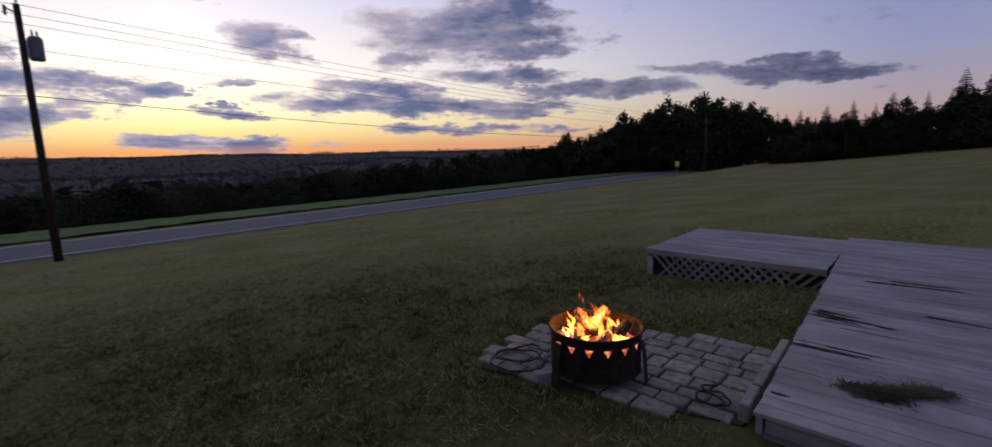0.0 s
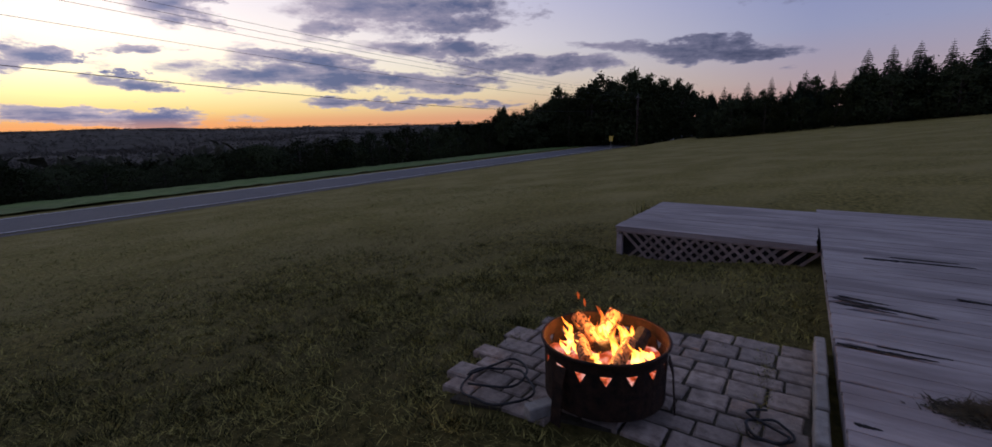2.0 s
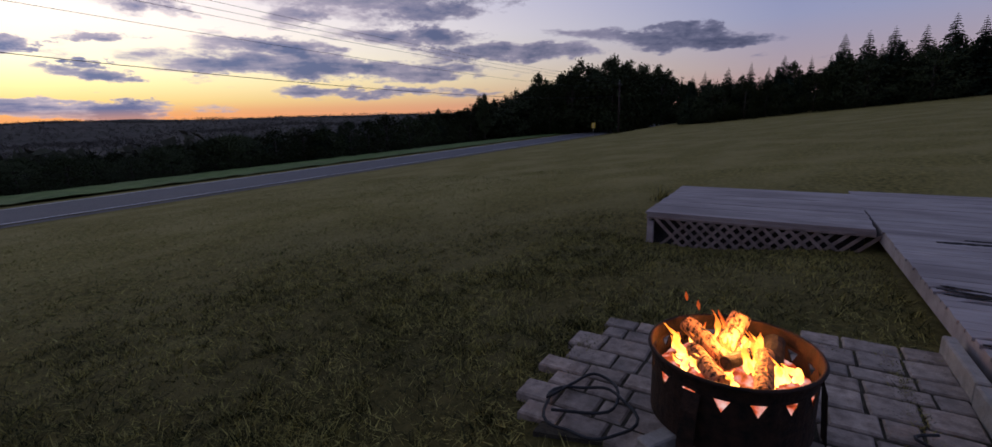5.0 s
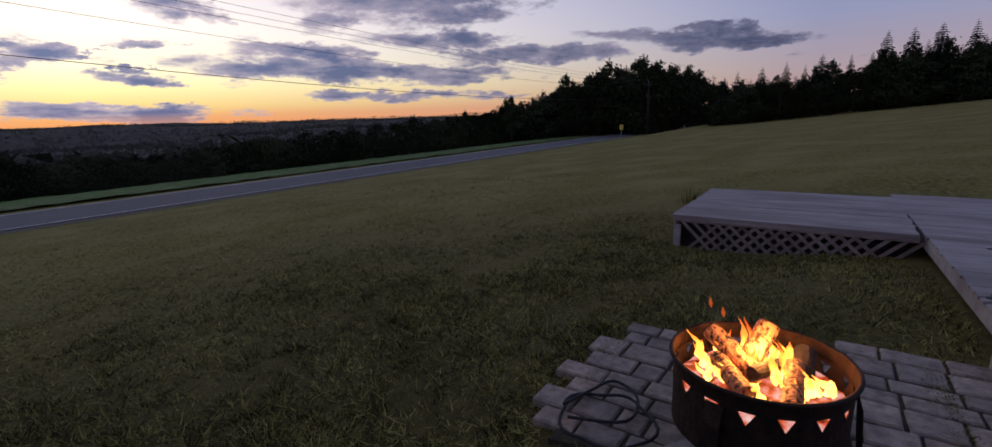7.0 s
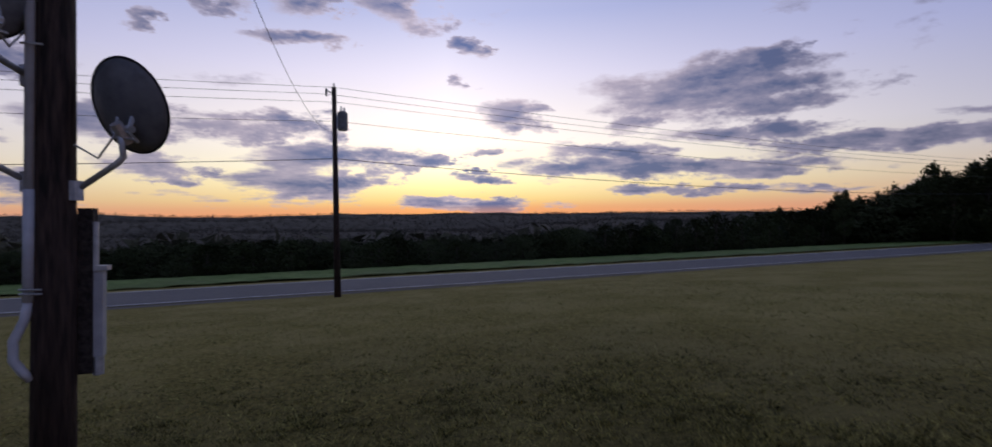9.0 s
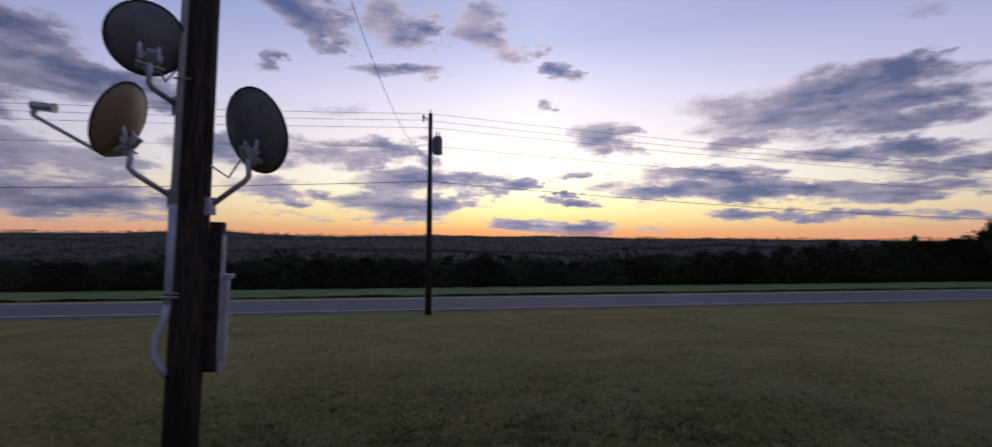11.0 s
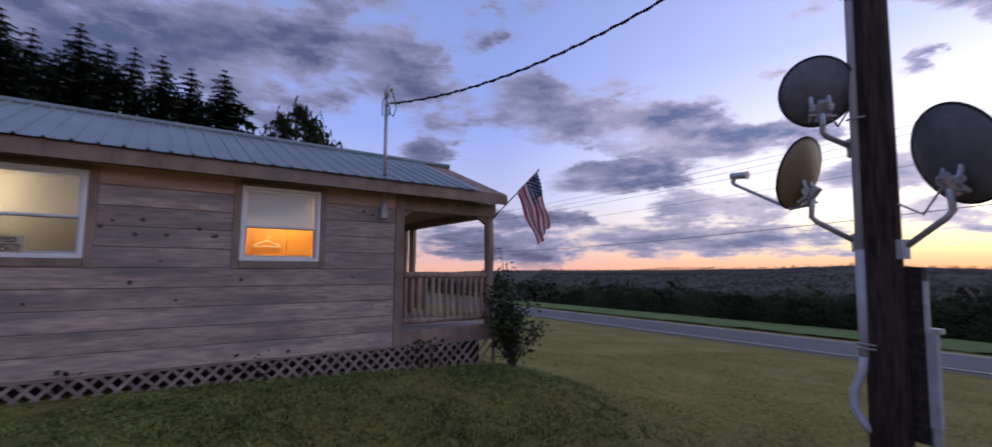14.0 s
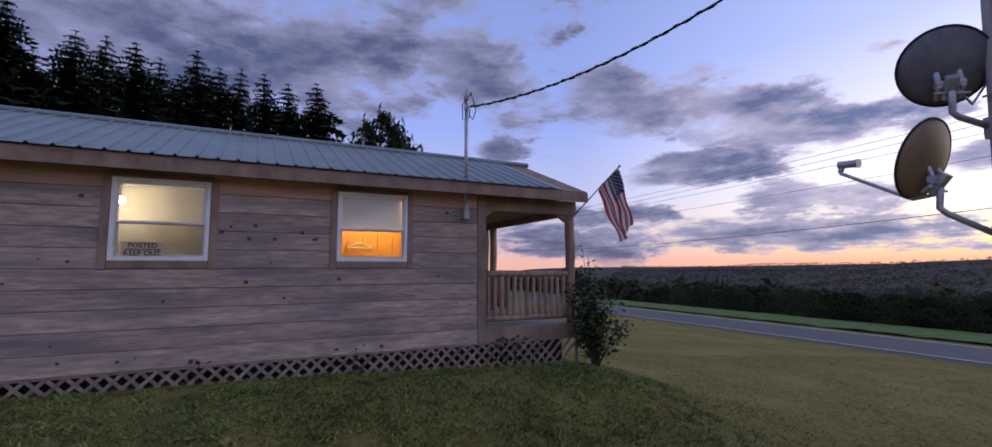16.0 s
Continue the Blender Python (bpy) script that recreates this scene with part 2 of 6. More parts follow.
LINE = mat("road_paint", (0.55, 0.54, 0.50), (0.75, 0.74, 0.70), 9, 0.7, 0.1, 60)
GRAVEL = mat("gravel", (0.10, 0.09, 0.07), (0.22, 0.20, 0.17), 30, 0.95, 0.8, 80)
NEEDLES = mat("spruce_needles", (0.010, 0.018, 0.010), (0.028, 0.042, 0.022), 3, 0.9, 0, vary=0.25, spec=0.1)
LEAVES = mat("tree_leaves", (0.018, 0.026, 0.010), (0.045, 0.055, 0.022), 2, 0.85, 0, vary=0.3, spec=0.1)
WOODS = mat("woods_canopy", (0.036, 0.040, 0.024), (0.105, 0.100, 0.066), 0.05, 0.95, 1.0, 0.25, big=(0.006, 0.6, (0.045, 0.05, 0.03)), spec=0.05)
BARK = mat("bark", (0.03, 0.024, 0.018), (0.08, 0.065, 0.05), 12, 0.95, 0.6, 30, stretch=(1, 1, 0.25))
POLEWOOD = mat("pole_wood", (0.012, 0.009, 0.008), (0.085, 0.055, 0.044), 34, 0.85, 0.7, 70, stretch=(1, 1, 0.10), big=(3.0, 0.6, (0.035, 0.024, 0.02)), lo=0.38, hi=0.72)
SIDING = mat("weathered_siding", (0.29, 0.225, 0.20), (0.53, 0.41, 0.35), 24, 0.85, 0.3, 70, stretch=(1, 0.17, 1.3), big=(5.0, 0.8, (0.185, 0.165, 0.172)), vary=0.12)
FRESH = mat("sheltered_siding", (0.36, 0.235, 0.175), (0.56, 0.39, 0.30), 7, 0.8, 0.2, 40, stretch=(1, 0.12, 1.2), big=(1.5, 0.6, (0.27, 0.20, 0.17)), vary=0.12)
TRIMWOOD = mat("trim_wood", (0.19, 0.130, 0.100), (0.33, 0.235, 0.18), 8, 0.8, 0.2, 40, stretch=(0.5, 0.5, 0.3), big=(1.2, 0.5, (0.20, 0.17, 0.16)), vary=0.1)
LOGWOOD = mat("log_wood", (0.23, 0.155, 0.115), (0.42, 0.30, 0.23), 9, 0.75, 0.25, 30, stretch=(1, 1, 0.2), vary=0.2)
KNOT = mat("knot", (0.045, 0.03, 0.023), (0.13, 0.088, 0.066), 30, 0.8, 0.2, 60)
LATTICE = mat("lattice_wood", (0.18, 0.14, 0.12), (0.32, 0.255, 0.22), 8, 0.85, 0.2, 50, vary=0.2)
# near-black for boxes that stand in for shade, and for the rot streaks
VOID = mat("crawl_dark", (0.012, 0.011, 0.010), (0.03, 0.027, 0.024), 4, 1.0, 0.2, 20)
ROOFING = mat("metal_roofing", (0.17, 0.215, 0.225), (0.23, 0.28, 0.29), 1.5, 0.38, 0.05, 20, metal=0.35, big=(0.7, 0.5, (0.20, 0.24, 0.25)), spec=0.5)
VINYL = mat("white_vinyl", (0.72, 0.72, 0.73), (0.80, 0.80, 0.80), 4, 0.45, 0.05, 30)
CREAM = mat("cream_wall", (0.64, 0.59, 0.48), (0.74, 0.69, 0.58), 2, 0.8, 0.1, 20)
PINE = mat("pine_wall", (0.55, 0.26, 0.06), (0.70, 0.38, 0.10), 5, 0.6, 0.1, 20, stretch=(1, 0.15, 1))
DECKING = mat("weathered_decking", (0.30, 0.262, 0.245), (0.43, 0.375, 0.352), 11, 0.85, 0.22, 60, stretch=(1.1, 0.26, 1), big=(2.6, 0.75, (0.20, 0.168, 0.158)), vary=0.05, placed=True, lo=0.32, hi=0.68)
PAVER = mat("concrete_paver", (0.215, 0.165, 0.130), (0.43, 0.342, 0.275), 14, 0.9, 0.4, 60, big=(2.5, 0.6, (0.14, 0.125, 0.11)), vary=0.2)
CONCRETE = mat("concrete", (0.24, 0.215, 0.185), (0.38, 0.345, 0.30), 12, 0.9, 0.4, 60, big=(3, 0.5, (0.25, 0.23, 0.2)), vary=0.1)
SOIL = mat("soil", (0.03, 0.025, 0.016), (0.075, 0.062, 0.04), 18, 0.95, 0.8, 60)
RUST = mat("rusted_steel", (0.018, 0.014, 0.012), (0.06, 0.032, 0.02), 18, 0.75, 0.3, 60, metal=0.5)
CHAR = mat("charred_log", (0.012, 0.010, 0.009), (0.05, 0.04, 0.035), 25, 0.95, 0.8, 40)
BIRCH = mat("birch_bark", (0.014, 0.009, 0.007), (0.36, 0.185, 0.105), 32, 0.85, 0.5, 40, stretch=(1.4, 1.4, 0.7), lo=0.42, hi=0.56)
RUBBER = mat("black_rubber", (0.012, 0.012, 0.013), (0.03, 0.03, 0.03), 20, 0.6, 0.2, 60)
DISHGREY = mat("dish_grey", (0.10, 0.105, 0.115), (0.165, 0.17, 0.18), 9, 0.5, 0.05, 40, big=(4, 0.5, (0.12, 0.12, 0.125)), spec=0.4)
DISHTAN = mat("dish_tan", (0.25, 0.175, 0.095), (0.33, 0.24, 0.135), 5, 0.5, 0.05, 40, big=(4, 0.4, (0.13, 0.10, 0.07)), spec=0.4)
GALV = mat("galvanised", (0.36, 0.37, 0.39), (0.52, 0.53, 0.55), 20, 0.45, 0.1, 60, metal=0.6)
PVC = mat("grey_conduit", (0.40, 0.42, 0.46), (0.50, 0.52, 0.56), 6, 0.5, 0.05, 40)
STEEL = mat("painted_steel", (0.30, 0.31, 0.33), (0.40, 0.41, 0.43), 7, 0.5, 0.05, 30)
CABLE = mat("black_cable", (0.010, 0.010, 0.012), (0.02, 0.02, 0.022), 20, 0.6, 0)
SIGNYEL = mat("sign_yellow", (0.60, 0.42, 0.05), (0.70, 0.50, 0.07), 6, 0.5, 0)
FLAGRED = mat("flag_red", (0.48, 0.045, 0.06), (0.58, 0.065, 0.08), 8, 0.85, 0.2, 80)
FLAGWHITE = mat("flag_white", (0.76, 0.74, 0.74), (0.84, 0.82, 0.82), 8, 0.85, 0.2, 80)
FLAGBLUE = mat("flag_blue", (0.02, 0.03, 0.09), (0.03, 0.045, 0.12), 8, 0.85, 0.2, 80)
PAPER = mat("sign_board", (0.85, 0.68, 0.47), (0.90, 0.75, 0.55), 5, 0.8, 0)
BLACK = mat("black_ink", (0.015, 0.015, 0.015), (0.025, 0.025, 0.025), 5, 0.8, 0)
SHADE = mat("roller_shade", (0.80, 0.78, 0.74), (0.86, 0.84, 0.80), 3, 0.8, 0.05, 30)
DARKCAN = mat("transformer_grey", (0.10, 0.105, 0.11), (0.16, 0.165, 0.17), 6, 0.5, 0.05, 20, metal=0.3)


def glass_material():
    m = bpy.data.materials.new("window_glass")
    m.use_nodes = True
    nt = m.node_tree
    nt.nodes.clear()
    o = nt.nodes.new("ShaderNodeOutputMaterial")
    mix = nt.nodes.new("ShaderNodeMixShader")
    tr = nt.nodes.new("ShaderNodeBsdfTransparent")
    tr.inputs[0].default_value = (0.93, 0.95, 0.95, 1)
    gl = nt.nodes.new("ShaderNodeBsdfGlossy")
    gl.inputs["Roughness"].default_value = 0.02
    fr = nt.nodes.new("ShaderNodeLayerWeight")
    fr.inputs[0].default_value = 0.12
    gain = nt.nodes.new("ShaderNodeMath")
    gain.operation = "MULTIPLY_ADD"
    gain.inputs[1].default_value, gain.inputs[2].default_value = 0.8, 0.06
    nt.links.new(fr.outputs["Facing"], gain.inputs[0])
    nt.links.new(gain.outputs[0], mix.inputs[0])
    nt.links.new(tr.outputs[0], mix.inputs[1])
    nt.links.new(gl.outputs[0], mix.inputs[2])
    nt.links.new(mix.outputs[0], o.inputs[0])
    return m


GLASS = glass_material()


# ---- mesh building ----
class Build:
    """Gathers points and faces of one mesh."""

    def __init__(self):
        self.v, self.f = [], []

    def add(self, verts, faces):
        o = len(self.v)
        self.v += [tuple(p) for p in verts]
        self.f += [tuple(i + o for i in f) for f in faces]
        return self

    def box(self, x0, x1, y0, y1, z0, z1, b=0.0):
        if not b:
            v = [(x, y, z) for x in (x0, x1) for y in (y0, y1) for z in (z0, z1)]
            return self.add(v, [(0, 1, 3, 2), (4, 6, 7, 5), (0, 4, 5, 1), (2, 3, 7, 6), (0, 2, 6, 4), (1, 5, 7, 3)])
        lim = ((x0, x1), (y0, y1), (z0, z1))
        ids, v = {}, []
        for c in [(i, j, k) for i in (0, 1) for j in (0, 1) for k in (0, 1)]:
            for a in range(3):
                p = [lim[n][c[n]] + (0 if n == a else (b if c[n] == 0 else -b)) for n in range(3)]
                ids[c, a] = len(v)
                v.append(p)
        f = []
        for a in range(3):
            u, w = [n for n in range(3) if n != a]
            for s in (0, 1):
                q = []
                for i, j in ((0, 0), (1, 0), (1, 1), (0, 1)):
                    c = [0, 0, 0]
                    c[a], c[u], c[w] = s, i, j
                    q.append(ids[tuple(c), a])
                f.append(q)
            for i in (0, 1):
                for j in (0, 1):
                    c0, c1 = [0, 0, 0], [0, 0, 0]
                    c0[u], c0[w], c0[a] = i, j, 0
                    c1[u], c1[w], c1[a] = i, j, 1
                    f.append((ids[tuple(c0), u], ids[tuple(c1), u], ids[tuple(c1), w], ids[tuple(c0), w]))
        for c in {k[0] for k in ids}:
            f.append((ids[c, 0], ids[c, 1], ids[c, 2]))
        return self.add(v, f)

    def tube(self, pts, radii, seg=10, caps=True, squash=1.0):
        """A round bar along the points."""
        pts = [Vector(p) for p in pts]
        if isinstance(radii, (int, float)):
            radii = [radii] * len(pts)
        v, f = [], []
        side = None
        for i, p in enumerate(pts):
            d = (pts[min(i + 1, len(pts) - 1)] - pts[max(i - 1, 0)]).normalized()
            if side is None:
                side = d.orthogonal().normalized()
            side = (side - d * side.dot(d)).normalized()
            up = d.cross(side)
            for k in range(seg):
                a = 2 * math.pi * k / seg
                v.append(p + (side * math.cos(a) + up * math.sin(a) * squash) * radii[i])
        for i in range(len(pts) - 1):
            for k in range(seg):
                f.append((i * seg + k, i * seg + (k + 1) % seg, (i + 1) * seg + (k + 1) % seg, (i + 1) * seg + k))
        if caps:
            f.append(tuple(range(seg)))
            f.append(tuple(range(len(pts) * seg - seg, len(pts) * seg)))
        return self.add(v, f)

    def ball(self, c, r, seg=10, rings=6, sq=(1, 1, 1)):
        v, f = [], []
        for i in range(rings + 1):
            th = math.pi * i / rings
            for k in range(seg):
                a = 2 * math.pi * k / seg
                v.append((c[0] + r * sq[0] * math.sin(th) * math.cos(a), c[1] + r * sq[1] * math.sin(th) * math.sin(a), c[2] + r * sq[2] * math.cos(th)))
        for i in range(rings):
            for k in range(seg):
                f.append((i * seg + k, i * seg + (k + 1) % seg, (i + 1) * seg + (k + 1) % seg, (i + 1) * seg + k))
        return self.add(v, f)

    def mesh(self, name, material, smooth=False, tidy=True):
        me = bpy.data.meshes.new(name)
        me.from_pydata(self.v, [], self.f)
        if tidy and len(self.f) < 6000:
            bm = bmesh.new()
            bm.from_mesh(me)
            bmesh.ops.remove_doubles(bm, verts=bm.verts, dist=1e-5)
            bmesh.ops.recalc_face_normals(bm, faces=bm.faces)
            bm.to_mesh(me)
            bm.free()
        if material:
            me.materials.append(material)
        if smooth:
            me.polygons.foreach_set("use_smooth", [True] * len(me.polygons))
        me.update()
        return me


def part(name, b, material, parent=None, label="", smooth=False):
    ob = new(name, b.mesh(name, material, smooth) if isinstance(b, Build) else b)
    if parent:
        ob.parent = parent
    if label:
        tagged(ob, label)
    return ob


def thing(name, label, category, m=None, group="", kind=""):
    ob = new(name)
    ob.empty_display_size = 0.2
    if m:
        ob.matrix_basis = m
    return tagged(ob, label, category, group, kind)


# ---- the lie of the land ----
def smooth01(a, b, x):
    t = min(1.0, max(0.0, (x - a) / (b - a)))
    return t * t * (3 - 2 * t)


LAND_Y = [-3000, -200, -60, 0, 10, 25, 26.4, 33, 38, 45, 60, 100, 200, 450, 900, 1400, 2000, 2700, 3400, 4500]
LAND_Z = [30, 12, 5.4, 0, -0.9, -2.0, -2.1, -2.12, -2.35, -2.8, -5.0, -10, -24, -46, -44, -20, 10, 42, 38, 10]


def land(x, y):
    z = float(np.interp(y, LAND_Y, LAND_Z))
    if y < 40:
        z += 0.008 * max(0.0, min(x, 120)) * (1 - smooth01(18, 25, y))
    # level bank that the house stands on
    hx, hy = (x - 0.286) * 0.9976 + (y + 0.25) * 0.0698, -(x - 0.286) * 0.0698 + (y + 0.25) * 0.9976
    k = smooth01(-1.6, -6.0, hx) * (1 - smooth01(6.3, 11.0, hy)) * smooth01(-14, -4, hy) if hx > -16 else 0
    z = z * (1 - k) + k * float(np.interp(hy, [-8, -0.44, 2.55, 6.75, 9], [0.47, 0.43, 0.37, 0.18, -0.1]))
    # levelled under the deck and the patio, hollow beside the far deck
    k = smooth01(2.6, 3.4, x) * (1 - smooth01(10.9, 14.0, x)) * smooth01(-9.0, -5.0, y) * (1 - smooth01(0.2, 1.6, y))
    z = z * (1 - k) + k * (-0.11)
    k = smooth01(2.4, 3.2, x) * (1 - smooth01(5.0, 6.0, x)) * smooth01(-1.2, 0.0, y) * (1 - smooth01(2.2, 3.2, y))
    z = z * (1 - k) + k * (-0.115)
    z -= 0.24 * math.exp(-((x - 8.3) ** 2) / 2.5 - ((y - 2.0) ** 2) / 2.6)
    if y > 500:
        z += (30 * noise.noise((x / 750, y / 500, 3.0)) + 9 * noise.noise((x / 210, y / 330, 7.0)) - 22) * smooth01(500, 1300, y)
    return z


def spread(lims):
    out = []
    for a, b, s in lims:
        out += list(np.arange(a, b, s))
    return out


xs = [-4500, -3000, -2200] + spread([(-1600, -400, 80), (-400, -100, 25), (-100, -30, 6), (-30, -12, 1.5), (-12, 14, 0.4), (14, 40, 2), (40, 120, 5), (120, 420, 25), (420, 1700, 80)]) + [2200, 3000, 4500]
ys = [-3000, -1500, -600, -250, -120] + spread([(-80, -20, 6), (-20, -6, 1.4), (-6, 12, 0.4), (12, 34, 1.0), (34, 70, 3), (70, 200, 10), (200, 600, 40), (600, 3500, 60)]) + [4500]
b = Build()
for y in ys:
    for x in xs:
        b.v.append((x, y, land(x, y) + (0.012 * noise.noise((x * 1.7, y * 1.7, 0)) if y < 25 else 0)))
W = len(xs)
b.f = [(j * W + i, j * W + i + 1, (j + 1) * W + i + 1, (j + 1) * W + i) for j in range(len(ys) - 1) for i in range(W - 1)]
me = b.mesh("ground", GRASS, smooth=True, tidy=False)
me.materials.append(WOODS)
me.materials.append(HAZEWOODS)
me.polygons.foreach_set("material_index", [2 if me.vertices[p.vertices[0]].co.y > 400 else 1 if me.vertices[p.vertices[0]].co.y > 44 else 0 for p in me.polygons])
ground = tagged(new("ground", me), "mown lawn falling towards the road, with the wooded valley beyond", "ground", kind="structure")

# road, its paint and the green strip past it
ROAD0, ROAD1 = 27.0, 32.2


def strip(y0, y1, x0, x1, dz, steps=60, rows=1, rough=0.0):
    s = Build()
    for j in range(rows + 1):
        for i in range(steps + 1):
            x, y = x0 + (x1 - x0) * i / steps, y0 + (y1 - y0) * j / rows
            s.v.append((x, y, land(x, y) + dz + rough * noise.noise((x * 2, y * 2, 7))))
    s.f = [(j * (steps + 1) + i, j * (steps + 1) + i + 1, (j + 1) * (steps + 1) + i + 1, (j + 1) * (steps + 1) + i) for j in range(rows) for i in range(steps)]
    return s


road = tagged(new("road", strip(ROAD0, ROAD1, -900, 900, 0.06).mesh("road", ASPHALT)), "grey asphalt country road with worn white edge lines", "road", kind="structure")
part("edge_line", strip(ROAD0 + 0.12, ROAD0 + 0.26, -900, 900, 0.066), LINE, road)
part("edge_line", strip(ROAD1 - 0.26, ROAD1 - 0.12, -900, 900, 0.066), LINE, road)
tagged(new("gravel_shoulder", strip(ROAD0 - 0.7, ROAD0, -900, 900, 0.03).mesh("gravel_shoulder", GRAVEL)), "narrow gravel shoulder along the road", "shoulder", kind="structure")
tagged(new("crop_field", strip(33.8, 44.5, -160, 160, 0.12, 400, 14, 0.10).mesh("crop_field", CROP)), "low green crop in a strip across the road", "field", kind="structure")

# ---- the cabin ----
HOUSE_AT = (0.316, -0.263, 0.18)
HX, HB, HT = -6.2, 0.43, 2.74          # side wall, its foot and its top
Y0, Y1, YP = -4.6, 4.96, 6.69          # rear wall, porch wall, porch posts
XW, RX, RZ = -9.8, -8.0, 3.74          # far wall, ridge
house = thing("house", "weathered grey board-sided cabin with a metal roof and porch", "house", pose(*HOUSE_AT, 0, 0, 4))
WINDOWS = [(0.30, 1.28), (2.78, 3.76)]
WZ0, WZ1, WZM = 1.68, 2.645, 2.135


def wall_box(b, x0, x1):
    """Side wall with its two window openings."""
    y = Y0
    for a, c in WINDOWS:
        b.box(x0, x1, y, a, HB, HT)
        b.box(x0, x1, a, c, HB, WZ0)
        b.box(x0, x1, a, c, WZ1, HT)
        y = c
    b.box(x0, x1, y, Y1, HB, HT)
    return b


side_wall = part("side_wall", wall_box(Build(), HX - 0.09, HX - 0.022), SIDING, house)
front_wall = part("front_wall", Build().box(XW, HX - 0.1, Y1 - 0.1, Y1, HB, HT), SIDING, house)
part("rear_wall", Build().box(XW, HX - 0.1, Y0, Y0 + 0.1, HB, HT), SIDING, house)
part("far_wall", Build().box(XW, XW + 0.1, Y0 + 0.1, Y1 - 0.1, HB, HT), SIDING, house)
part("gable", Build().add([(XW, Y1 - 0.1, HT), (HX, Y1 - 0.1, HT), (RX, Y1 - 0.1, RZ - 0.08), (XW, Y1, HT), (HX, Y1, HT), (RX, Y1, RZ - 0.08)],
                          [(0, 1, 2), (3, 5, 4), (0, 3, 4, 1), (1, 4, 5, 2), (2, 5, 3, 0)]), SIDING, house)
part("gable", Build().add([(XW, Y0, HT), (HX, Y0, HT), (RX, Y0, RZ - 0.08), (XW, Y0 + .1, HT), (HX, Y0 + .1, HT), (RX, Y0 + .1, RZ - 0.08)],
                          [(0, 1, 2), (3, 5, 4), (0, 3, 4, 1), (1, 4, 5, 2), (2, 5, 3, 0)]), SIDING, house)
part("floor_deck", Build().box(XW + 0.1, HX - 0.09, Y0 + 0.1, Y1 - 0.1, HB, 0.62), PINE, house)
part("inner_ceiling", Build().box(XW + 0.1, HX - 0.09, Y0 + 0.1, Y1 - 0.1, 2.70, 2.74), CREAM, house)
part("partition", Build().box(XW + 0.1, HX - 0.1, 2.05, 2.13, 0.62, 2.70), CREAM, house)
part("inner_wall", Build().box(-7.36, -7.30, Y0 + 0.1, 2.05, 0.62, 2.70), CREAM, house)
part("inner_wall", Build().box(-7.6, -7.54, 2.13, Y1 - 0.1, 0.62, 2.70), PINE, house)
for i in range(11):
    part("pine_plank", Build().box(-7.54, -7.525, 2.13 + i * 0.25, 2.37 + i * 0.25, 0.62, 2.70, 0.004), PINE, house)

# eaves, fascia, corner boards
for s, n in ((1, "fascia"), (-1, "fascia")):
    xe = RX + s * 2.12
    part(n, Build().box(min(xe, xe - s * 0.03), max(xe, xe - s * 0.03), Y0 - 0.2, 6.80, 2.69, 2.85, 0.005), TRIMWOOD, house, "pale brown eave board")
    part("soffit", Build().box(min(RX + s * 1.78, xe - s * 0.03), max(RX + s * 1.78, xe - s * 0.03), Y0 - 0.2, 6.78, 2.742, 2.755), TRIMWOOD, house)
part("corner_board", Build().box(HX - 0.02, HX + 0.012, 4.89, 5.03, HB, 2.74, 0.004), TRIMWOOD, house)
part("corner_board", Build().box(HX - 0.16, HX - 0.022, 4.965, 5.0, 0.66, 2.6, 0.004), TRIMWOOD, house)
part("rim_board", Build().box(HX - 0.06, HX - 0.004, 5.03, 6.80, HB, 0.655, 0.005), TRIMWOOD, house)
part("rim_board", Build().box(XW, HX - 0.06, 6.74, 6.80, HB, 0.655, 0.005), TRIMWOOD, house)


def roof_sheet(y0, y1, side):
    """One ribbed sheet of roofing, from eave to ridge."""
    b = Build()
    sec = []
    ribs = 4
    w = (y1 - y0) / ribs
    for k in range(ribs):
        a = y0 + k * w
        sec += [(a, 0.0), (a + 0.012, 0.022), (a + 0.034, 0.022), (a + 0.046, 0.0), (a + w * 0.45, 0.0), (a + w * 0.5, 0.005), (a + w * 0.55, 0.0)]
    sec.append((y1, 0.0))
    n = len(sec)
    slope = Vector((side * 2.15, 0, -0.86)).normalized()
    up = Vector((side * 0.86, 0, 2.15)).normalized()
    for d in (0.03, 2.33):
        for th in (0.0, -0.004):
            for y, h in sec:
                p = Vector((RX, y, RZ)) + slope * d + up * (h + th)
                b.v.append(tuple(p))
    for i in range(n - 1):
        b.f += [(i, i + 1, 2 * n + i + 1, 2 * n + i), (n + i, 3 * n + i, 3 * n + i + 1, n + i + 1), (2 * n + i, 2 * n + i + 1, 3 * n + i + 1, 3 * n + i)]
    return b


for s in (1, -1):
    for k in range(13):
        ya = Y0 - 0.25 + k * 0.853
        part("roof_sheet", roof_sheet(ya, ya + 0.853, s), ROOFING, house)
    slope = Vector((s * 2.15, 0, -0.86)).normalized()
    r = Build()
    for y in (Y0 - 0.2, 6.78):
        for d, dz in ((0.0, -0.03), (2.28, -0.03), (2.28, -0.10), (0.0, -0.10)):
            p = Vector((RX, y, RZ)) + slope * d
            r.v.append((p.x, p.y, p.z + dz))
    r.f = [(0, 1, 2, 3), (4, 7, 6, 5), (0, 4, 5, 1), (1, 5, 6, 2), (2, 6, 7, 3), (3, 7, 4, 0)]
    part("roof_deck", r, TRIMWOOD, house)
part("ridge_cap", Build().tube([(RX, Y0 - 0.27, RZ + 0.005), (RX, 6.86, RZ + 0.005)], 0.055, 8), ROOFING, house)

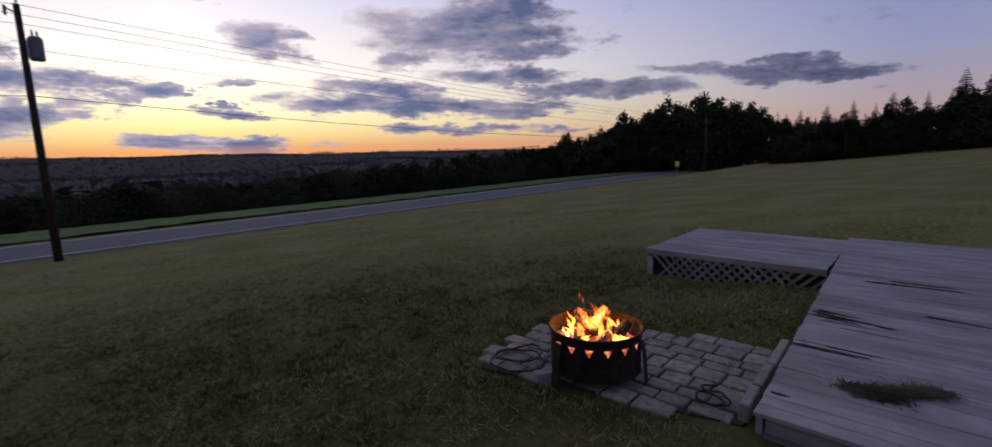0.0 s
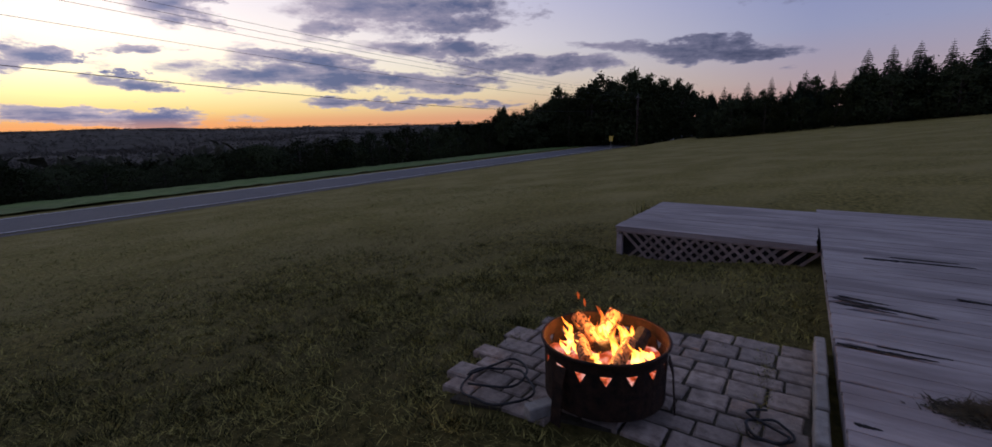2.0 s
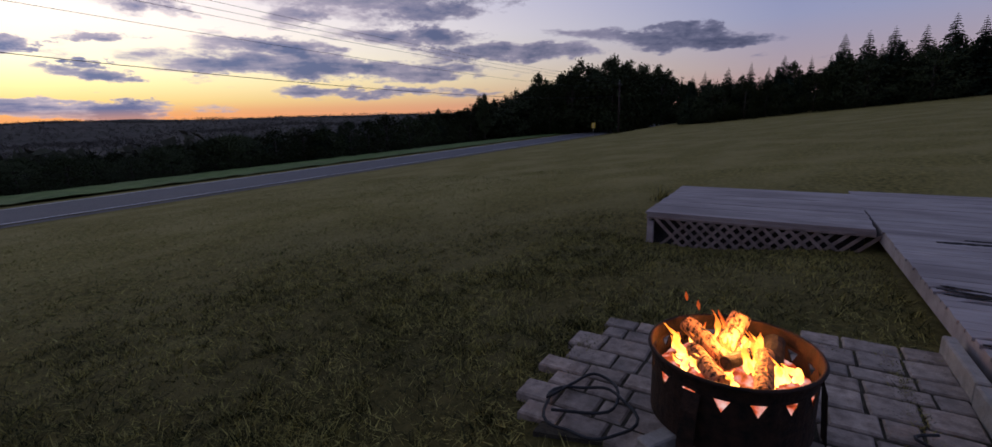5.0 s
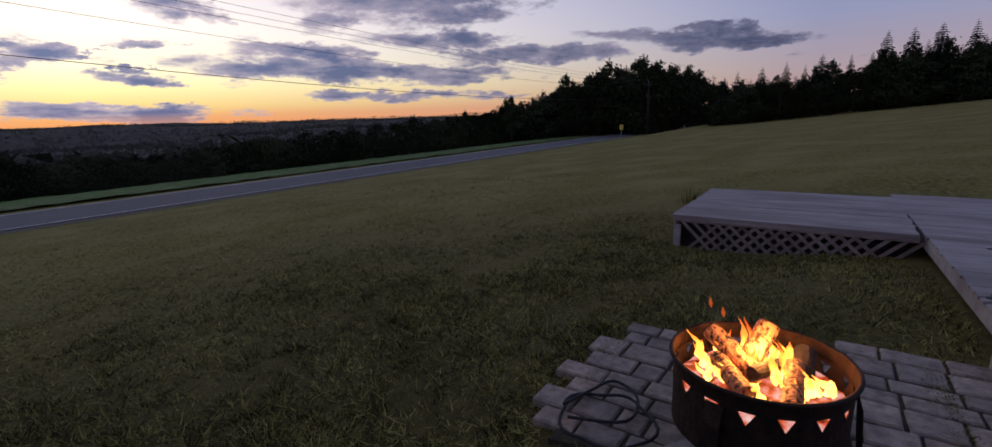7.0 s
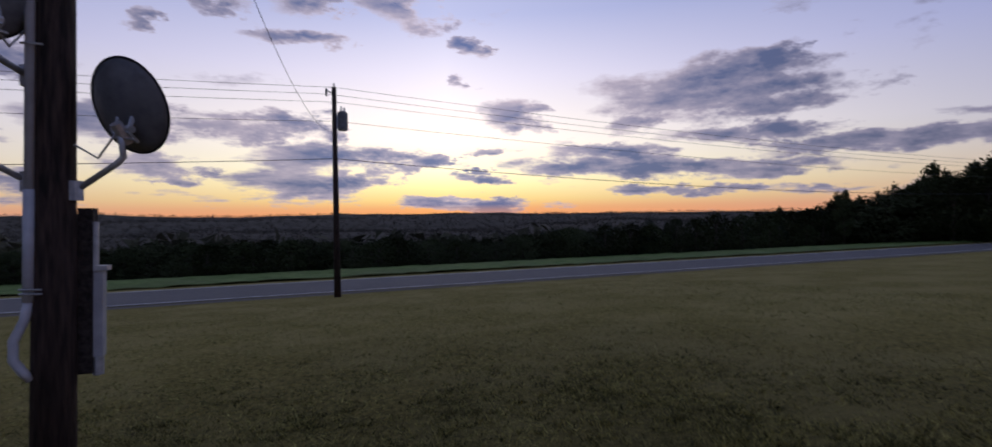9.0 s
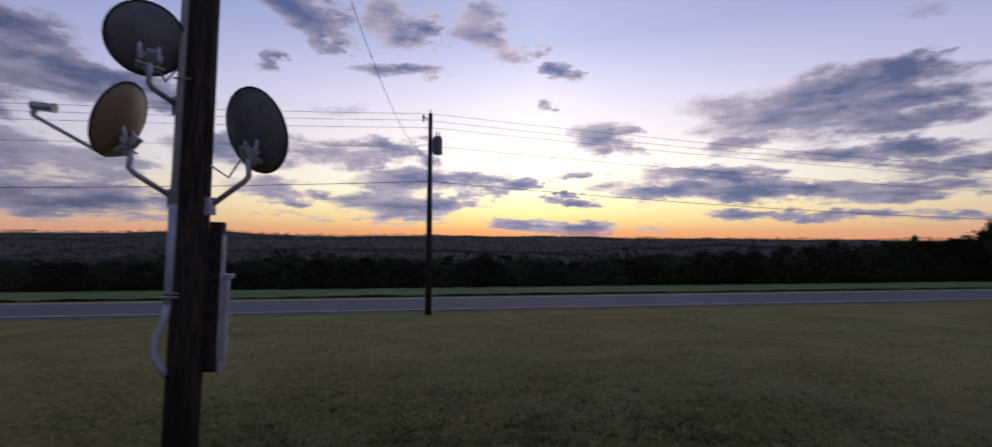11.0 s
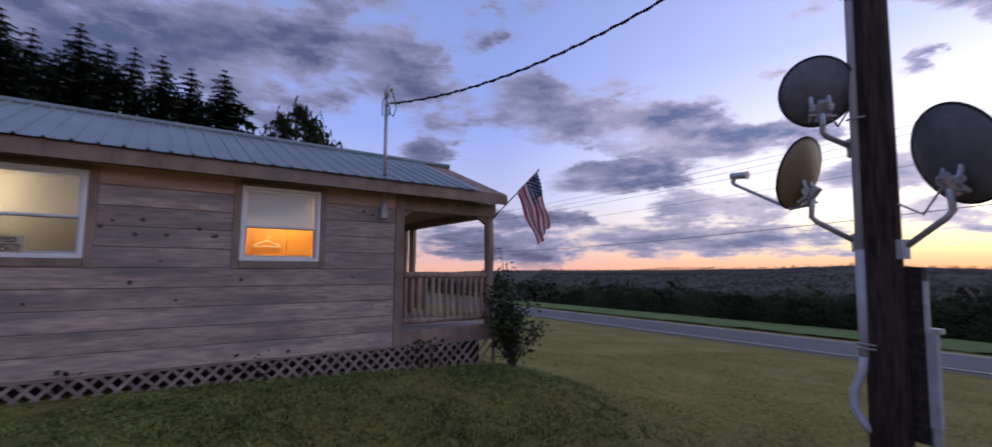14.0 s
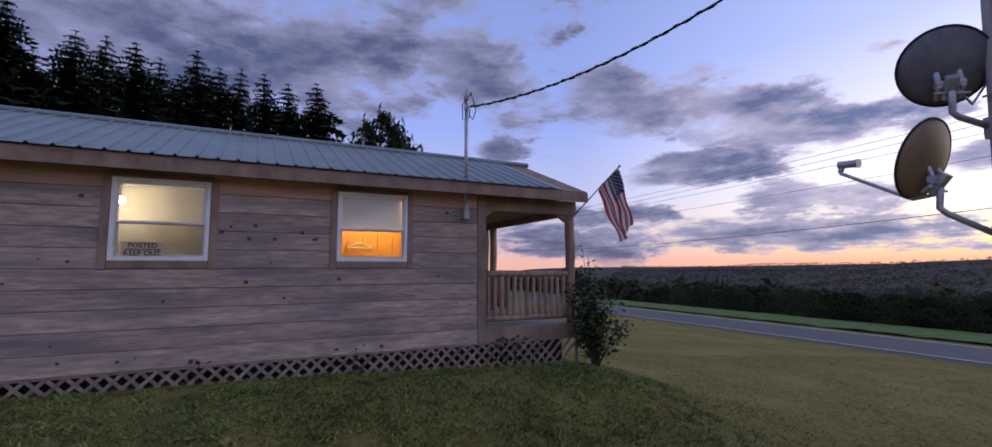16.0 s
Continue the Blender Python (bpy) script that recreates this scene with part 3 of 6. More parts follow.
# porch
part("porch_floor", Build().box(XW, HX - 0.06, Y1, 6.74, 0.60, 0.655), DECKING, house)
part("porch_ceiling", Build().box(XW, HX - 0.10, Y1, 6.74, 2.63, 2.66), TRIMWOOD, house)


def log(p, q, r, seg=10, knots=3):
    p, q = Vector(p), Vector(q)
    n = 7
    pts, rad = [], []
    for i in range(n):
        t = i / (n - 1)
        j = Vector((random.uniform(-1, 1), random.uniform(-1, 1), random.uniform(-1, 1))) * r * 0.10
        pts.append(p.lerp(q, t) + (j if 0 < i < n - 1 else Vector()))
        rad.append(r * random.uniform(0.92, 1.08))
    return Build().tube(pts, rad, seg)


for x in (HX - 0.085, -9.29, XW + 0.1):
    part("porch_post", log((x, YP, 0.655), (x, YP, 2.5), 0.082, 12), LOGWOOD, house, "peeled log post", smooth=True)
part("porch_beam", Build().box(HX - 0.16, HX - 0.02, 5.03, 6.80, 2.50, 2.741, 0.008), TRIMWOOD, house)
part("porch_gable", Build().add([(XW, 6.62, 2.63), (HX - 0.16, 6.62, 2.63), (RX, 6.62, RZ - 0.08), (XW, 6.70, 2.63), (HX - 0.16, 6.70, 2.63), (RX, 6.70, RZ - 0.08)],
                                [(0, 1, 2), (3, 5, 4), (0, 3, 4, 1), (1, 4, 5, 2), (2, 5, 3, 0)]), SIDING, house)
part("porch_beam", Build().box(XW, HX - 0.16, 6.62, 6.76, 2.50, 2.63, 0.008), TRIMWOOD, house)
part("porch_beam", Build().box(XW, XW + 0.14, 5.0, 6.62, 2.50, 2.63, 0.008), TRIMWOOD, house)
for ya, yb in ((5.03, 5.20), (6.60, 6.42)):
    part("beam_bracket", Build().add([(HX - 0.13, ya, 2.5), (HX - 0.13, yb, 2.5), (HX - 0.13, ya, 2.38), (HX - 0.05, ya, 2.5), (HX - 0.05, yb, 2.5), (HX - 0.05, ya, 2.38)],
                                     [(0, 1, 2), (3, 5, 4), (0, 3, 4, 1), (1, 4, 5, 2), (2, 5, 3, 0)]), TRIMWOOD, house)


def railing(p, q, n):
    """Log railing between two points of the porch floor."""
    p, q = Vector(p), Vector(q)
    for z, r in ((1.49, 0.052), (0.785, 0.05)):
        part("top_rail" if z > 1 else "bottom_rail", log(p + Vector((0, 0, z)), q + Vector((0, 0, z)), r), LOGWOOD, house, smooth=True)
    for i in range(n):
        c = p.lerp(q, (i + 0.6) / (n + 0.2))
        part("baluster", log(c + Vector((0, 0, 0.80)), c + Vector((0, 0, 1.47)), random.uniform(0.030, 0.041), 8), LOGWOOD, house, smooth=True)


railing((HX - 0.085, 5.04, 0), (HX - 0.085, YP - 0.08, 0), 13)
railing((XW + 0.1, 5.04, 0), (XW + 0.1, YP - 0.08, 0), 13)
railing((XW + 0.18, YP, 0), (-8.6, YP, 0), 9)

# windows
SCREEN = bpy.data.materials.new("insect_screen")
SCREEN.use_nodes = True
_n = SCREEN.node_tree
_p = _n.nodes["Principled BSDF"]
_p.inputs["Base Color"].default_value = (0.02, 0.02, 0.022, 1)
_p.inputs["Roughness"].default_value = 0.7
_p.inputs["Alpha"].default_value = 0.16
for (a, c), what in zip(WINDOWS, ("lit", "lit")):
    w = part("window", Build().box(HX - 0.06, HX + 0.02, a, a + 0.045, WZ0, WZ1, 0.004).box(HX - 0.06, HX + 0.02, c - 0.045, c, WZ0, WZ1, 0.004)
             .box(HX - 0.06, HX + 0.02, a + 0.045, c - 0.045, WZ0, WZ0 + 0.045, 0.004).box(HX - 0.06, HX + 0.02, a + 0.045, c - 0.045, WZ1 - 0.045, WZ1, 0.004), VINYL, house, "white vinyl single-hung window")
    i0, i1 = a + 0.045, c - 0.045
    for z0, z1, x in ((WZ0 + 0.045, WZM, HX - 0.03), (WZM - 0.02, WZ1 - 0.045, HX - 0.005)):
        part("sash", Build().box(x - 0.02, x, i0, i0 + 0.03, z0, z1, 0.003).box(x - 0.02, x, i1 - 0.03, i1, z0, z1, 0.003)
             .box(x - 0.02, x, i0 + 0.03, i1 - 0.03, z0, z0 + 0.03, 0.003).box(x - 0.02, x, i0 + 0.03, i1 - 0.03, z1 - 0.03, z1, 0.003), VINYL, w)
        g = part("pane", Build().box(x - 0.014, x - 0.008, i0 + 0.03, i1 - 0.03, z0 + 0.03, z1 - 0.03), GLASS, w)
        g.visible_shadow = False
    sc = part("insect_screen", Build().box(HX - 0.006, HX - 0.005, i0 + 0.01, i1 - 0.01, WZ0 + 0.05, WZM - 0.01), SCREEN, w)
    sc.visible_shadow = False
    t = HX - 0.002
    for y0, y1, z0, z1 in ((a - 0.085, a - 0.004, WZ0 - 0.1, WZ1 + 0.05), (c + 0.004, c + 0.085, WZ0 - 0.1, WZ1 + 0.05),
                           (a, c, WZ0 - 0.09, WZ0 - 0.003), (a, c, WZ1 + 0.003, WZ1 + 0.05)):
        part("casing", Build().box(t - 0.016, t + 0.022, y0, y1, z0, z1, 0.004), TRIMWOOD, w)


# what shows inside the windows
def lamp_bulb(x, y, z, power, colour, r):
    t = thing("ceiling_lamp", "small lit ceiling lamp glowing warm inside the cabin", "lamp", house.matrix_basis @ pose(x, y, z))
    part("canopy", Build().tube([(0, 0, 2.66 - z), (0, 0, 2.70 - z)], 0.07, 12).tube([(0, 0, 0.03), (0, 0, 2.68 - z)], 0.012, 8), STEEL, t)
    part("bulb", Build().ball((0, 0, 0), r, 12, 8), glow("bulb_glow", (1.0, 0.76, 0.42), 34.0), t, smooth=True)
    li = bpy.data.lights.new("lamp_light", "POINT")
    li.energy, li.color, li.shadow_soft_size = power, colour, 0.08
    o = new("lamp_light", li)
    o.parent, o.location = t, (0.0, 0.0, -0.12)


lamp_bulb(-6.90, 0.25, 2.46, 3.4, (1.0, 0.88, 0.70), 0.045)
lamp_bulb(-6.9, 3.55, 2.58, 30, (1.0, 0.62, 0.24), 0.04)
sh = thing("roller_shade", "pale roller shade pulled half down behind the window", "blind", house.matrix_basis.copy())
part("cloth", Build().box(HX - 0.10, HX - 0.097, 2.83, 3.71, WZM + 0.01, 2.62), SHADE, sh)
part("roller", Build().tube([(HX - 0.10, 2.82, 2.62), (HX - 0.10, 3.72, 2.62)], 0.02, 8), SHADE, sh)
hg = thing("coat_hanger", "pale wire coat hanger on the pine wall", "hanger", house.matrix_basis @ pose(-7.46, 3.33, 2.02))
part("hook", Build().tube([(0, 0, 0), (0, 0, 0.05), (0, 0.03, 0.075), (0, 0.045, 0.05)], 0.006, 6), VINYL, hg)
part("shoulders", Build().tube([(0, 0, 0), (0, 0.2, -0.075), (0, 0.19, -0.09), (0, -0.19, -0.09), (0, -0.2, -0.075), (0, 0, 0)], 0.010, 6), VINYL, hg)
pst = thing("warning_sign", "tan sign lettered POSTED KEEP OUT inside the window", "sign", house.matrix_basis @ pose(HX - 0.026, 0.62, 1.815))
part("board", Build().box(-0.004, 0, -0.20, 0.20, -0.085, 0.085), PAPER, pst)


def words(text, size, m, material, parent, name="lettering"):
    cu = bpy.data.curves.new(name, "FONT")
    cu.body, cu.size, cu.align_x, cu.align_y, cu.extrude = text, size, "CENTER", "CENTER", 0.0006
    cu.offset = size * 0.022
    tmp = new("tmp", cu)
    me = bpy.data.meshes.new_from_object(tmp.evaluated_get(bpy.context.evaluated_depsgraph_get()))
    bpy.data.objects.remove(tmp)
    me.materials.clear()
    me.materials.append(material)
    ob = new(name, me)
    ob.parent, ob.matrix_basis = parent, m
    return ob


face = Matrix(((0, 0, 1, 0.001), (1, 0, 0, 0), (0, 1, 0, 0), (0, 0, 0, 1)))
words("POSTED", 0.078, Matrix.Translation((0, 0, 0.043)) @ face, BLACK, pst)
words("KEEP OUT", 0.078, Matrix.Translation((0, 0, -0.048)) @ face, BLACK, pst)
part("rule_line", Build().box(0.0005, 0.0015, -0.17, 0.17, -0.008, 0.003), BLACK, pst)

# service mast on the roof and its box
mast = thing("service_mast", "galvanised electric service mast through the cabin eave", "mast", house.matrix_basis @ pose(-6.10, 4.65, 0))
part("pipe", Build().tube([(0, 0, 2.62), (0, 0, 4.22)], 0.028, 12), GALV, mast, smooth=True)
part("weatherhead", Build().tube([(0, 0, 4.20), (0, 0, 4.28), (0.0, 0.03, 4.35), (0, 0.09, 4.32)], [0.036, 0.045, 0.05, 0.035], 12), GALV, mast, smooth=True)
part("lower_pipe", Build().tube([(0, 0, 2.34), (0, 0, 2.62)], 0.03, 12), GALV, mast, smooth=True)
part("conduit_body", Build().box(-0.09, 0.03, -0.045, 0.045, 2.33, 2.50, 0.008), STEEL, mast)
part("roof_boot", Build().tube([(0, 0, 2.86), (0, 0, 2.99)], [0.09, 0.032], 12), RUBBER, mast, smooth=True)
part("clamp", Build().tube([(0, 0, 4.05), (0, 0, 4.10)], 0.036, 12).box(0.02, 0.09, -0.02, 0.02, 4.06, 4.09), GALV, mast)
part("drip_loop", Build().tube([(0, 0.09, 4.30), (0.03, 0.15, 4.05), (0.02, 0.10, 3.90), (0.02, 0.05, 3.95), (0.05, 0.03, 4.06)], 0.008, 6)
     .tube([(0, 0.06, 4.30), (0.03, -0.08, 4.1), (0.02, -0.07, 3.88), (0.02, 0.04, 3.92), (0.05, 0.03, 4.06)], 0.008, 6), CABLE, mast)

# flag on the porch post
flag = thing("flag", "striped national flag hanging from a slanted pole on the porch", "flag", house.matrix_basis @ pose(HX + 0.03, 6.72, 2.50))
FD = Vector((0.79, 0.32, 0.72)).normalized()
part("flagpole", Build().tube([FD * 0.0, FD * 1.12], 0.011, 8).ball(FD * 1.14, 0.022, 8, 6), LOGWOOD, flag)
part("bracket", Build().tube([FD * -0.05, FD * 0.12], 0.02, 8), GALV, flag)


def cloth_point(u, v):
    """u along the pole from its tip inward, v along the fly, falling under its own weight."""
    top = FD * (1.11 - 0.52 * u)
    fall = 0.98 * v
    fold = 0.022 * math.sin(v * 9 + u * 7) * (0.3 + v) + 0.02 * math.sin(u * 15 + v * 3)
    pinch = 1 - 0.50 * v
    c = FD * (1.11 - 0.06)
    base = c + (top - c) * pinch
    return (base.x - 0.05 * v + fold * 0.4, base.y + fold + 0.34 * v, base.z - fall * (0.92 + 0.12 * u))


for nm, m_, pick in (("red_stripe", FLAGRED, 0), ("white_stripe", FLAGWHITE, 1), ("canton", FLAGBLUE, 2)):
    for s in range(13) if pick < 2 else (0,):
        if pick < 2 and s % 2 != pick:
            continue
        f = Build()
        if pick == 2:
            u0, u1, v0, v1 = 0.0, 7 / 13, 0.0, 0.40
        else:
            u0, u1, v0, v1 = s / 13, (s + 1) / 13, (0.40 if s < 7 else 0.0), 1.0
        nu, nv = (12, 14) if pick == 2 else (3, 34)
        for i in range(nu + 1):
            for j in range(nv + 1):
                f.v.append(cloth_point(u0 + (u1 - u0) * i / nu, v0 + (v1 - v0) * j / nv))
        f.f = [(i * (nv + 1) + j, i * (nv + 1) + j + 1, (i + 1) * (nv + 1) + j + 1, (i + 1) * (nv + 1) + j) for i in range(nu) for j in range(nv)]
        part(nm, f, m_, flag, smooth=True)
stars = Build()
for i in range(9):
    for j in range(6 if i % 2 == 0 else 5):
        p = Vector(cloth_point((i + 0.6) / 10 * 7 / 13, (j + (0.6 if i % 2 == 0 else 1.1)) / 6.3 * 0.40))
        q = Vector(cloth_point((i + 0.6) / 10 * 7 / 13, (j + (0.8 if i % 2 == 0 else 1.3)) / 6.3 * 0.40))
        d = (q - p).normalized()
        o = FD.cross(d).normalized()
        for sgn in (0.004, -0.004):
            ring = []
            for k in range(10):
                r_ = 0.017 if k % 2 == 0 else 0.007
                ring.append(p + o * sgn + (FD * math.cos(k * math.pi / 5) + d * math.sin(k * math.pi / 5)) * r_)
            stars.add(ring, [tuple(range(10))])
part("stars", stars, FLAGWHITE, flag)


# ---- deck of weathered boards ----
deck = thing("deck", "low weathered grey board deck, warped and cracked, with lattice skirt", "deck")
DZ = 0.10
part("frame_beam", Build().box(7.99, 8.03, 0.40, 3.05, 0.03, DZ - 0.03, 0.004), DECKING, deck)
part("frame_beam", Build().box(10.60, 10.64, 0.40, 3.05, -0.04, DZ - 0.03, 0.004), DECKING, deck)
part("frame_beam", Build().box(8.03, 10.60, 3.02, 3.06, -0.04, DZ - 0.03, 0.004), DECKING, deck)
part("frame_beam", Build().add([(3.44, 0.11, -0.06), (10.95, 0.44, -0.06), (10.95, 0.48, -0.06), (3.44, 0.15, -0.06), (3.44, 0.11, DZ - 0.03), (10.95, 0.44, DZ - 0.03), (10.95, 0.48, DZ - 0.03), (3.44, 0.15, DZ - 0.03)],
                               [(0, 1, 2, 3), (4, 7, 6, 5), (0, 4, 5, 1), (1, 5, 6, 2), (2, 6, 7, 3), (3, 7, 4, 0)]), DECKING, deck, "pale edge beam of the deck")
part("frame_beam", Build().box(3.46, 3.50, -5.0, 0.10, -0.05, DZ - 0.03, 0.004), DECKING, deck)
# added near-black boxes in place of the shade under the deck
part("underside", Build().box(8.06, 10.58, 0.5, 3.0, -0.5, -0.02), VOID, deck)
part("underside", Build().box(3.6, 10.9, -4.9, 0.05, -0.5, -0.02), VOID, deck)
part("corner_post", Build().box(8.0, 8.09, 2.96, 3.05, -0.5, -0.04, 0.004), DECKING, deck)


def board(w, ln, warp):
    """A deck board along y with eased edges, cupped a little, its end at the origin."""
    b = Build()
    n = 8
    for j in range(n + 1):
        t = j / n
        dz = warp * math.sin(t * 3.1) + random.uniform(-0.0015, 0.0015)
        e = 0.003
        for x, z in ((0, -0.028), (0, -e), (e, 0.0), (w / 2, -0.002), (w - e, 0.0), (w, -e), (w, -0.028)):
            b.v.append((x + random.uniform(-0.0012, 0.0012), -t * ln, z + dz))
    for j in range(n):
        for k in range(6):
            b.f.append((j * 7 + k, j * 7 + k + 1, (j + 1) * 7 + k + 1, (j + 1) * 7 + k))
        b.f.append((j * 7 + 6, j * 7, (j + 1) * 7, (j + 1) * 7 + 6))
    b.f += [tuple(range(7)), tuple(range(n * 7, n * 7 + 7))]
    return b


BW = 0.139
def split_board(w, ln, rots):
    """A deck board whose edge has rotted away in tapering splits; rots: (from the end, length, depth)."""
    b = Build()
    n = 60
    for j in range(n + 1):
        t = j / n
        y = t * ln
        cut = 0.0
        for a, l_, dp in rots:
            u = (y - a) / l_
            if 0 <= u <= 1:
                cut = max(cut, dp * min(1, u * 5 + 0.4) * (1 - u) ** 0.7 * random.uniform(0.85, 1.1))
        for x, z in ((cut, -0.028), (cut, -0.006), (cut + 0.006, 0.0), (max(w / 2, cut + 0.01), -0.002), (w - 0.004, 0.0), (w, -0.006), (w, -0.028)):
            b.v.append((x, -y, z))
    for j in range(n):
        for k in range(6):
            b.f.append((j * 7 + k, j * 7 + k + 1, (j + 1) * 7 + k + 1, (j + 1) * 7 + k))
        b.f.append((j * 7 + 6, j * 7, (j + 1) * 7, (j + 1) * 7 + 6))
    b.f += [tuple(range(7)), tuple(range(n * 7, n * 7 + 7))]
    return b.mesh("deck_board", DECKING)


SPLITS = {10: [(0.0, 0.60, 0.105)], 11: [(0.05, 0.35, 0.05)], 15: [(0.30, 0.60, 0.05)], 16: [(0.10, 0.60, 0.09)], 17: [(0.0, 0.78, 0.118)], 18: [(0.0, 0.50, 0.08)], 21: [(0.90, 0.60, 0.075)], 30: [(0.40, 1.1, 0.07)], 31: [(0.6, 0.7, 0.05)], 6: [(0.0, 0.4, 0.03)]}
near_meshes = [board(BW - random.uniform(0.0012, 0.004), 5.4, random.uniform(-0.004, 0.006)).mesh("deck_board", DECKING) for _ in range(9)]
far_meshes = [board(BW - random.uniform(0.0012, 0.0035), 2.66, random.uniform(-0.003, 0.004)).mesh("deck_board", DECKING) for _ in range(6)]
x, i = 3.43, 0
while x < 10.9:
    ob = part("deck_board", split_board(BW - 0.002, 5.4, SPLITS[i]) if i in SPLITS else near_meshes[i * 5 % 9], None, deck)
    gap = 0.006 if i in (5, 10, 22, 31) else 0.0
    ob.location = (x, 0.165 + (x - 3.43) * 0.0428 + random.uniform(-0.008, 0.008), DZ + random.uniform(-0.002, 0.002))
    ob.rotation_euler = (0, random.uniform(-0.006, 0.006) + (0.05 if gap > 0.02 else 0), random.uniform(-0.0015, 0.0015))
    x, i = x + BW + gap, i + 1
for i in range(19):
    ob = part("deck_board", far_meshes[i * 5 % 6], None, deck)
    ob.location = (7.985 + i * BW, 3.075 + random.uniform(-0.008, 0.008), DZ + 0.003 + random.uniform(-0.002, 0.002))
    ob.rotation_euler = (0, random.uniform(-0.01, 0.01), random.uniform(-0.0015, 0.0015))


def rot_streak(x, y, ln, w, slant):
    """A ragged, tapering streak of black rot, let into the boards along their grain."""
    b = Build()
    n = 26
    for j in range(n + 1):
        u = j / n
        half = w * 0.5 * (1 - u) ** 0.6 * (0.35 + 0.65 * min(1, u * 6)) * random.uniform(0.45, 1.2) + 0.002
        mid = slant * u + random.uniform(-0.004, 0.004)
        b.v += [(x + mid - half, y - ln * u, DZ + 0.001), (x + mid - half * 0.8, y - ln * u, DZ + 0.005), (x + mid + half * 0.8, y - ln * u, DZ + 0.005), (x + mid + half, y - ln * u, DZ + 0.001)]
    for j in range(n):
        b.f += [(j * 4 + k, j * 4 + k + 1, j * 4 + k + 5, j * 4 + k + 4) for k in range(3)]
    return part("rot_streak", b, VOID, deck, "black rotted split in the weathered boards")


for streak in ((5.93, 0.24, 0.70, 0.075, -0.17), (5.80, 0.22, 0.42, 0.040, -0.06), (6.02, 0.20, 0.36, 0.035, -0.08), (4.86, 0.21, 0.55, 0.050, 0.01), (4.95, -0.02, 0.40, 0.022, 0.0),
               (7.60, -0.05, 0.95, 0.120, 0.08), (7.78, -0.30, 0.60, 0.070, 0.02), (6.42, -0.66, 0.50, 0.070, -0.10), (3.78, 0.14, 0.12, 0.040, 0.0)):
    rot_streak(*streak)

# lattice under the deck and under the cabin
def slat(h, w, sgn):
    b = Build()
    for x in (-0.004, 0.004):
        for z, o in ((0, 0), (h, h * sgn)):
            b.v += [(x, o - w / 2, z), (x, o + w / 2, z)]
    b.f = [(0, 1, 3, 2), (4, 6, 7, 5), (0, 4, 5, 1), (2, 3, 7, 6), (0, 2, 6, 4), (1, 5, 7, 3)]
    return b.mesh("lattice_slat", LATTICE)


for sgn in (1, -1):
    m_ = slat(0.52, 0.058, sgn)
    k = 0
    y = 0.42 - (0.40 if sgn > 0 else 0.0)
    while y < 3.0:
        if (sgn > 0 and 0.35 < y and y + 0.52 < 3.05) or (sgn < 0 and y - 0.52 > 0.3) :
            ob = part("lattice_slat", m_, None, deck)
            ob.location = (8.005 - 0.009 * (sgn > 0), y, -0.50)
        y += 0.15
part("lattice_rail", Build().box(7.985, 7.998, 0.40, 3.06, 0.005, 0.032, 0.003), LATTICE, deck)
skirt = part("lattice_skirt", Build().box(HX - 0.03, HX - 0.008, Y0, 6.78, 0.405, 0.43).box(HX - 0.03, HX - 0.008, 6.72, 6.77, -0.2, 0.405), LATTICE, house, "diagonal wooden lattice skirt")
# added near-black box, painted shade behind the lattice skirt
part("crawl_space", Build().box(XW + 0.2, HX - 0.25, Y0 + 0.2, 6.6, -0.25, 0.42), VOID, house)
for sgn in (1, -1):
    m_ = slat(0.66, 0.055, sgn)
    y = Y0 + (0.0 if sgn > 0 else 0.66)
    while y < (6.14 if sgn > 0 else 6.78):
        ob = part("lattice_slat", m_, None, skirt)
        ob.location = (HX - 0.022 + 0.009 * (sgn > 0), y, -0.25)
        y += 0.165


# ---- poles, dishes, wires ----
PX, PY = -0.93, 5.99
POLE_FRAME = Matrix.Translation((0.606, 1.69, 1.695)) @ Matrix.Scale(1.15, 4) @ Matrix.Translation((-0.42, -1.73, -1.43))
gz = land(PX, PY)
pole = thing("service_pole", "dark brown wooden pole carrying satellite dishes and a meter box", "pole", POLE_FRAME @ pose(PX - 0.045, PY - 0.012, gz, -0.4, 1.25, 0))
part("shaft", Build().tube([(0, 0, -0.3), (0, 0, 1.5), (0, 0, 4.0), (0, 0, 7.7)], [0.132, 0.124, 0.108, 0.092], 24), POLEWOOD, pole, smooth=True)
CAMD = Vector((0.45 - PX, 1.72 - PY, 0)).normalized()     # towards the lawn
LEFT = Vector((CAMD.y, -CAMD.x, 0))                        # towards the cabin side
H = lambda z: z - gz
cpt = LEFT * 0.128 + CAMD * 0.050
part("conduit", Build().tube([cpt * 0.9 + Vector((0, 0, H(0.30))), cpt * 1.05 + LEFT * 0.02 + Vector((0, 0, H(0.36))), cpt + LEFT * 0.075 + Vector((0, 0, H(0.45))), cpt + LEFT * 0.075 + Vector((0, 0, H(0.58))),
                              cpt + LEFT * 0.02 + Vector((0, 0, H(0.72))), cpt + Vector((0, 0, H(0.85)))], 0.029, 12), PVC, pole, "sagging grey conduit elbow", smooth=True)
part("conduit", Build().tube([cpt + Vector((0, 0, H(0.84))), cpt + Vector((0, 0, H(1.62)))], 0.034, 14).tube([cpt + Vector((0, 0, H(1.60))), cpt + Vector((0, 0, H(6.9)))], 0.029, 12), PVC, pole, smooth=True)
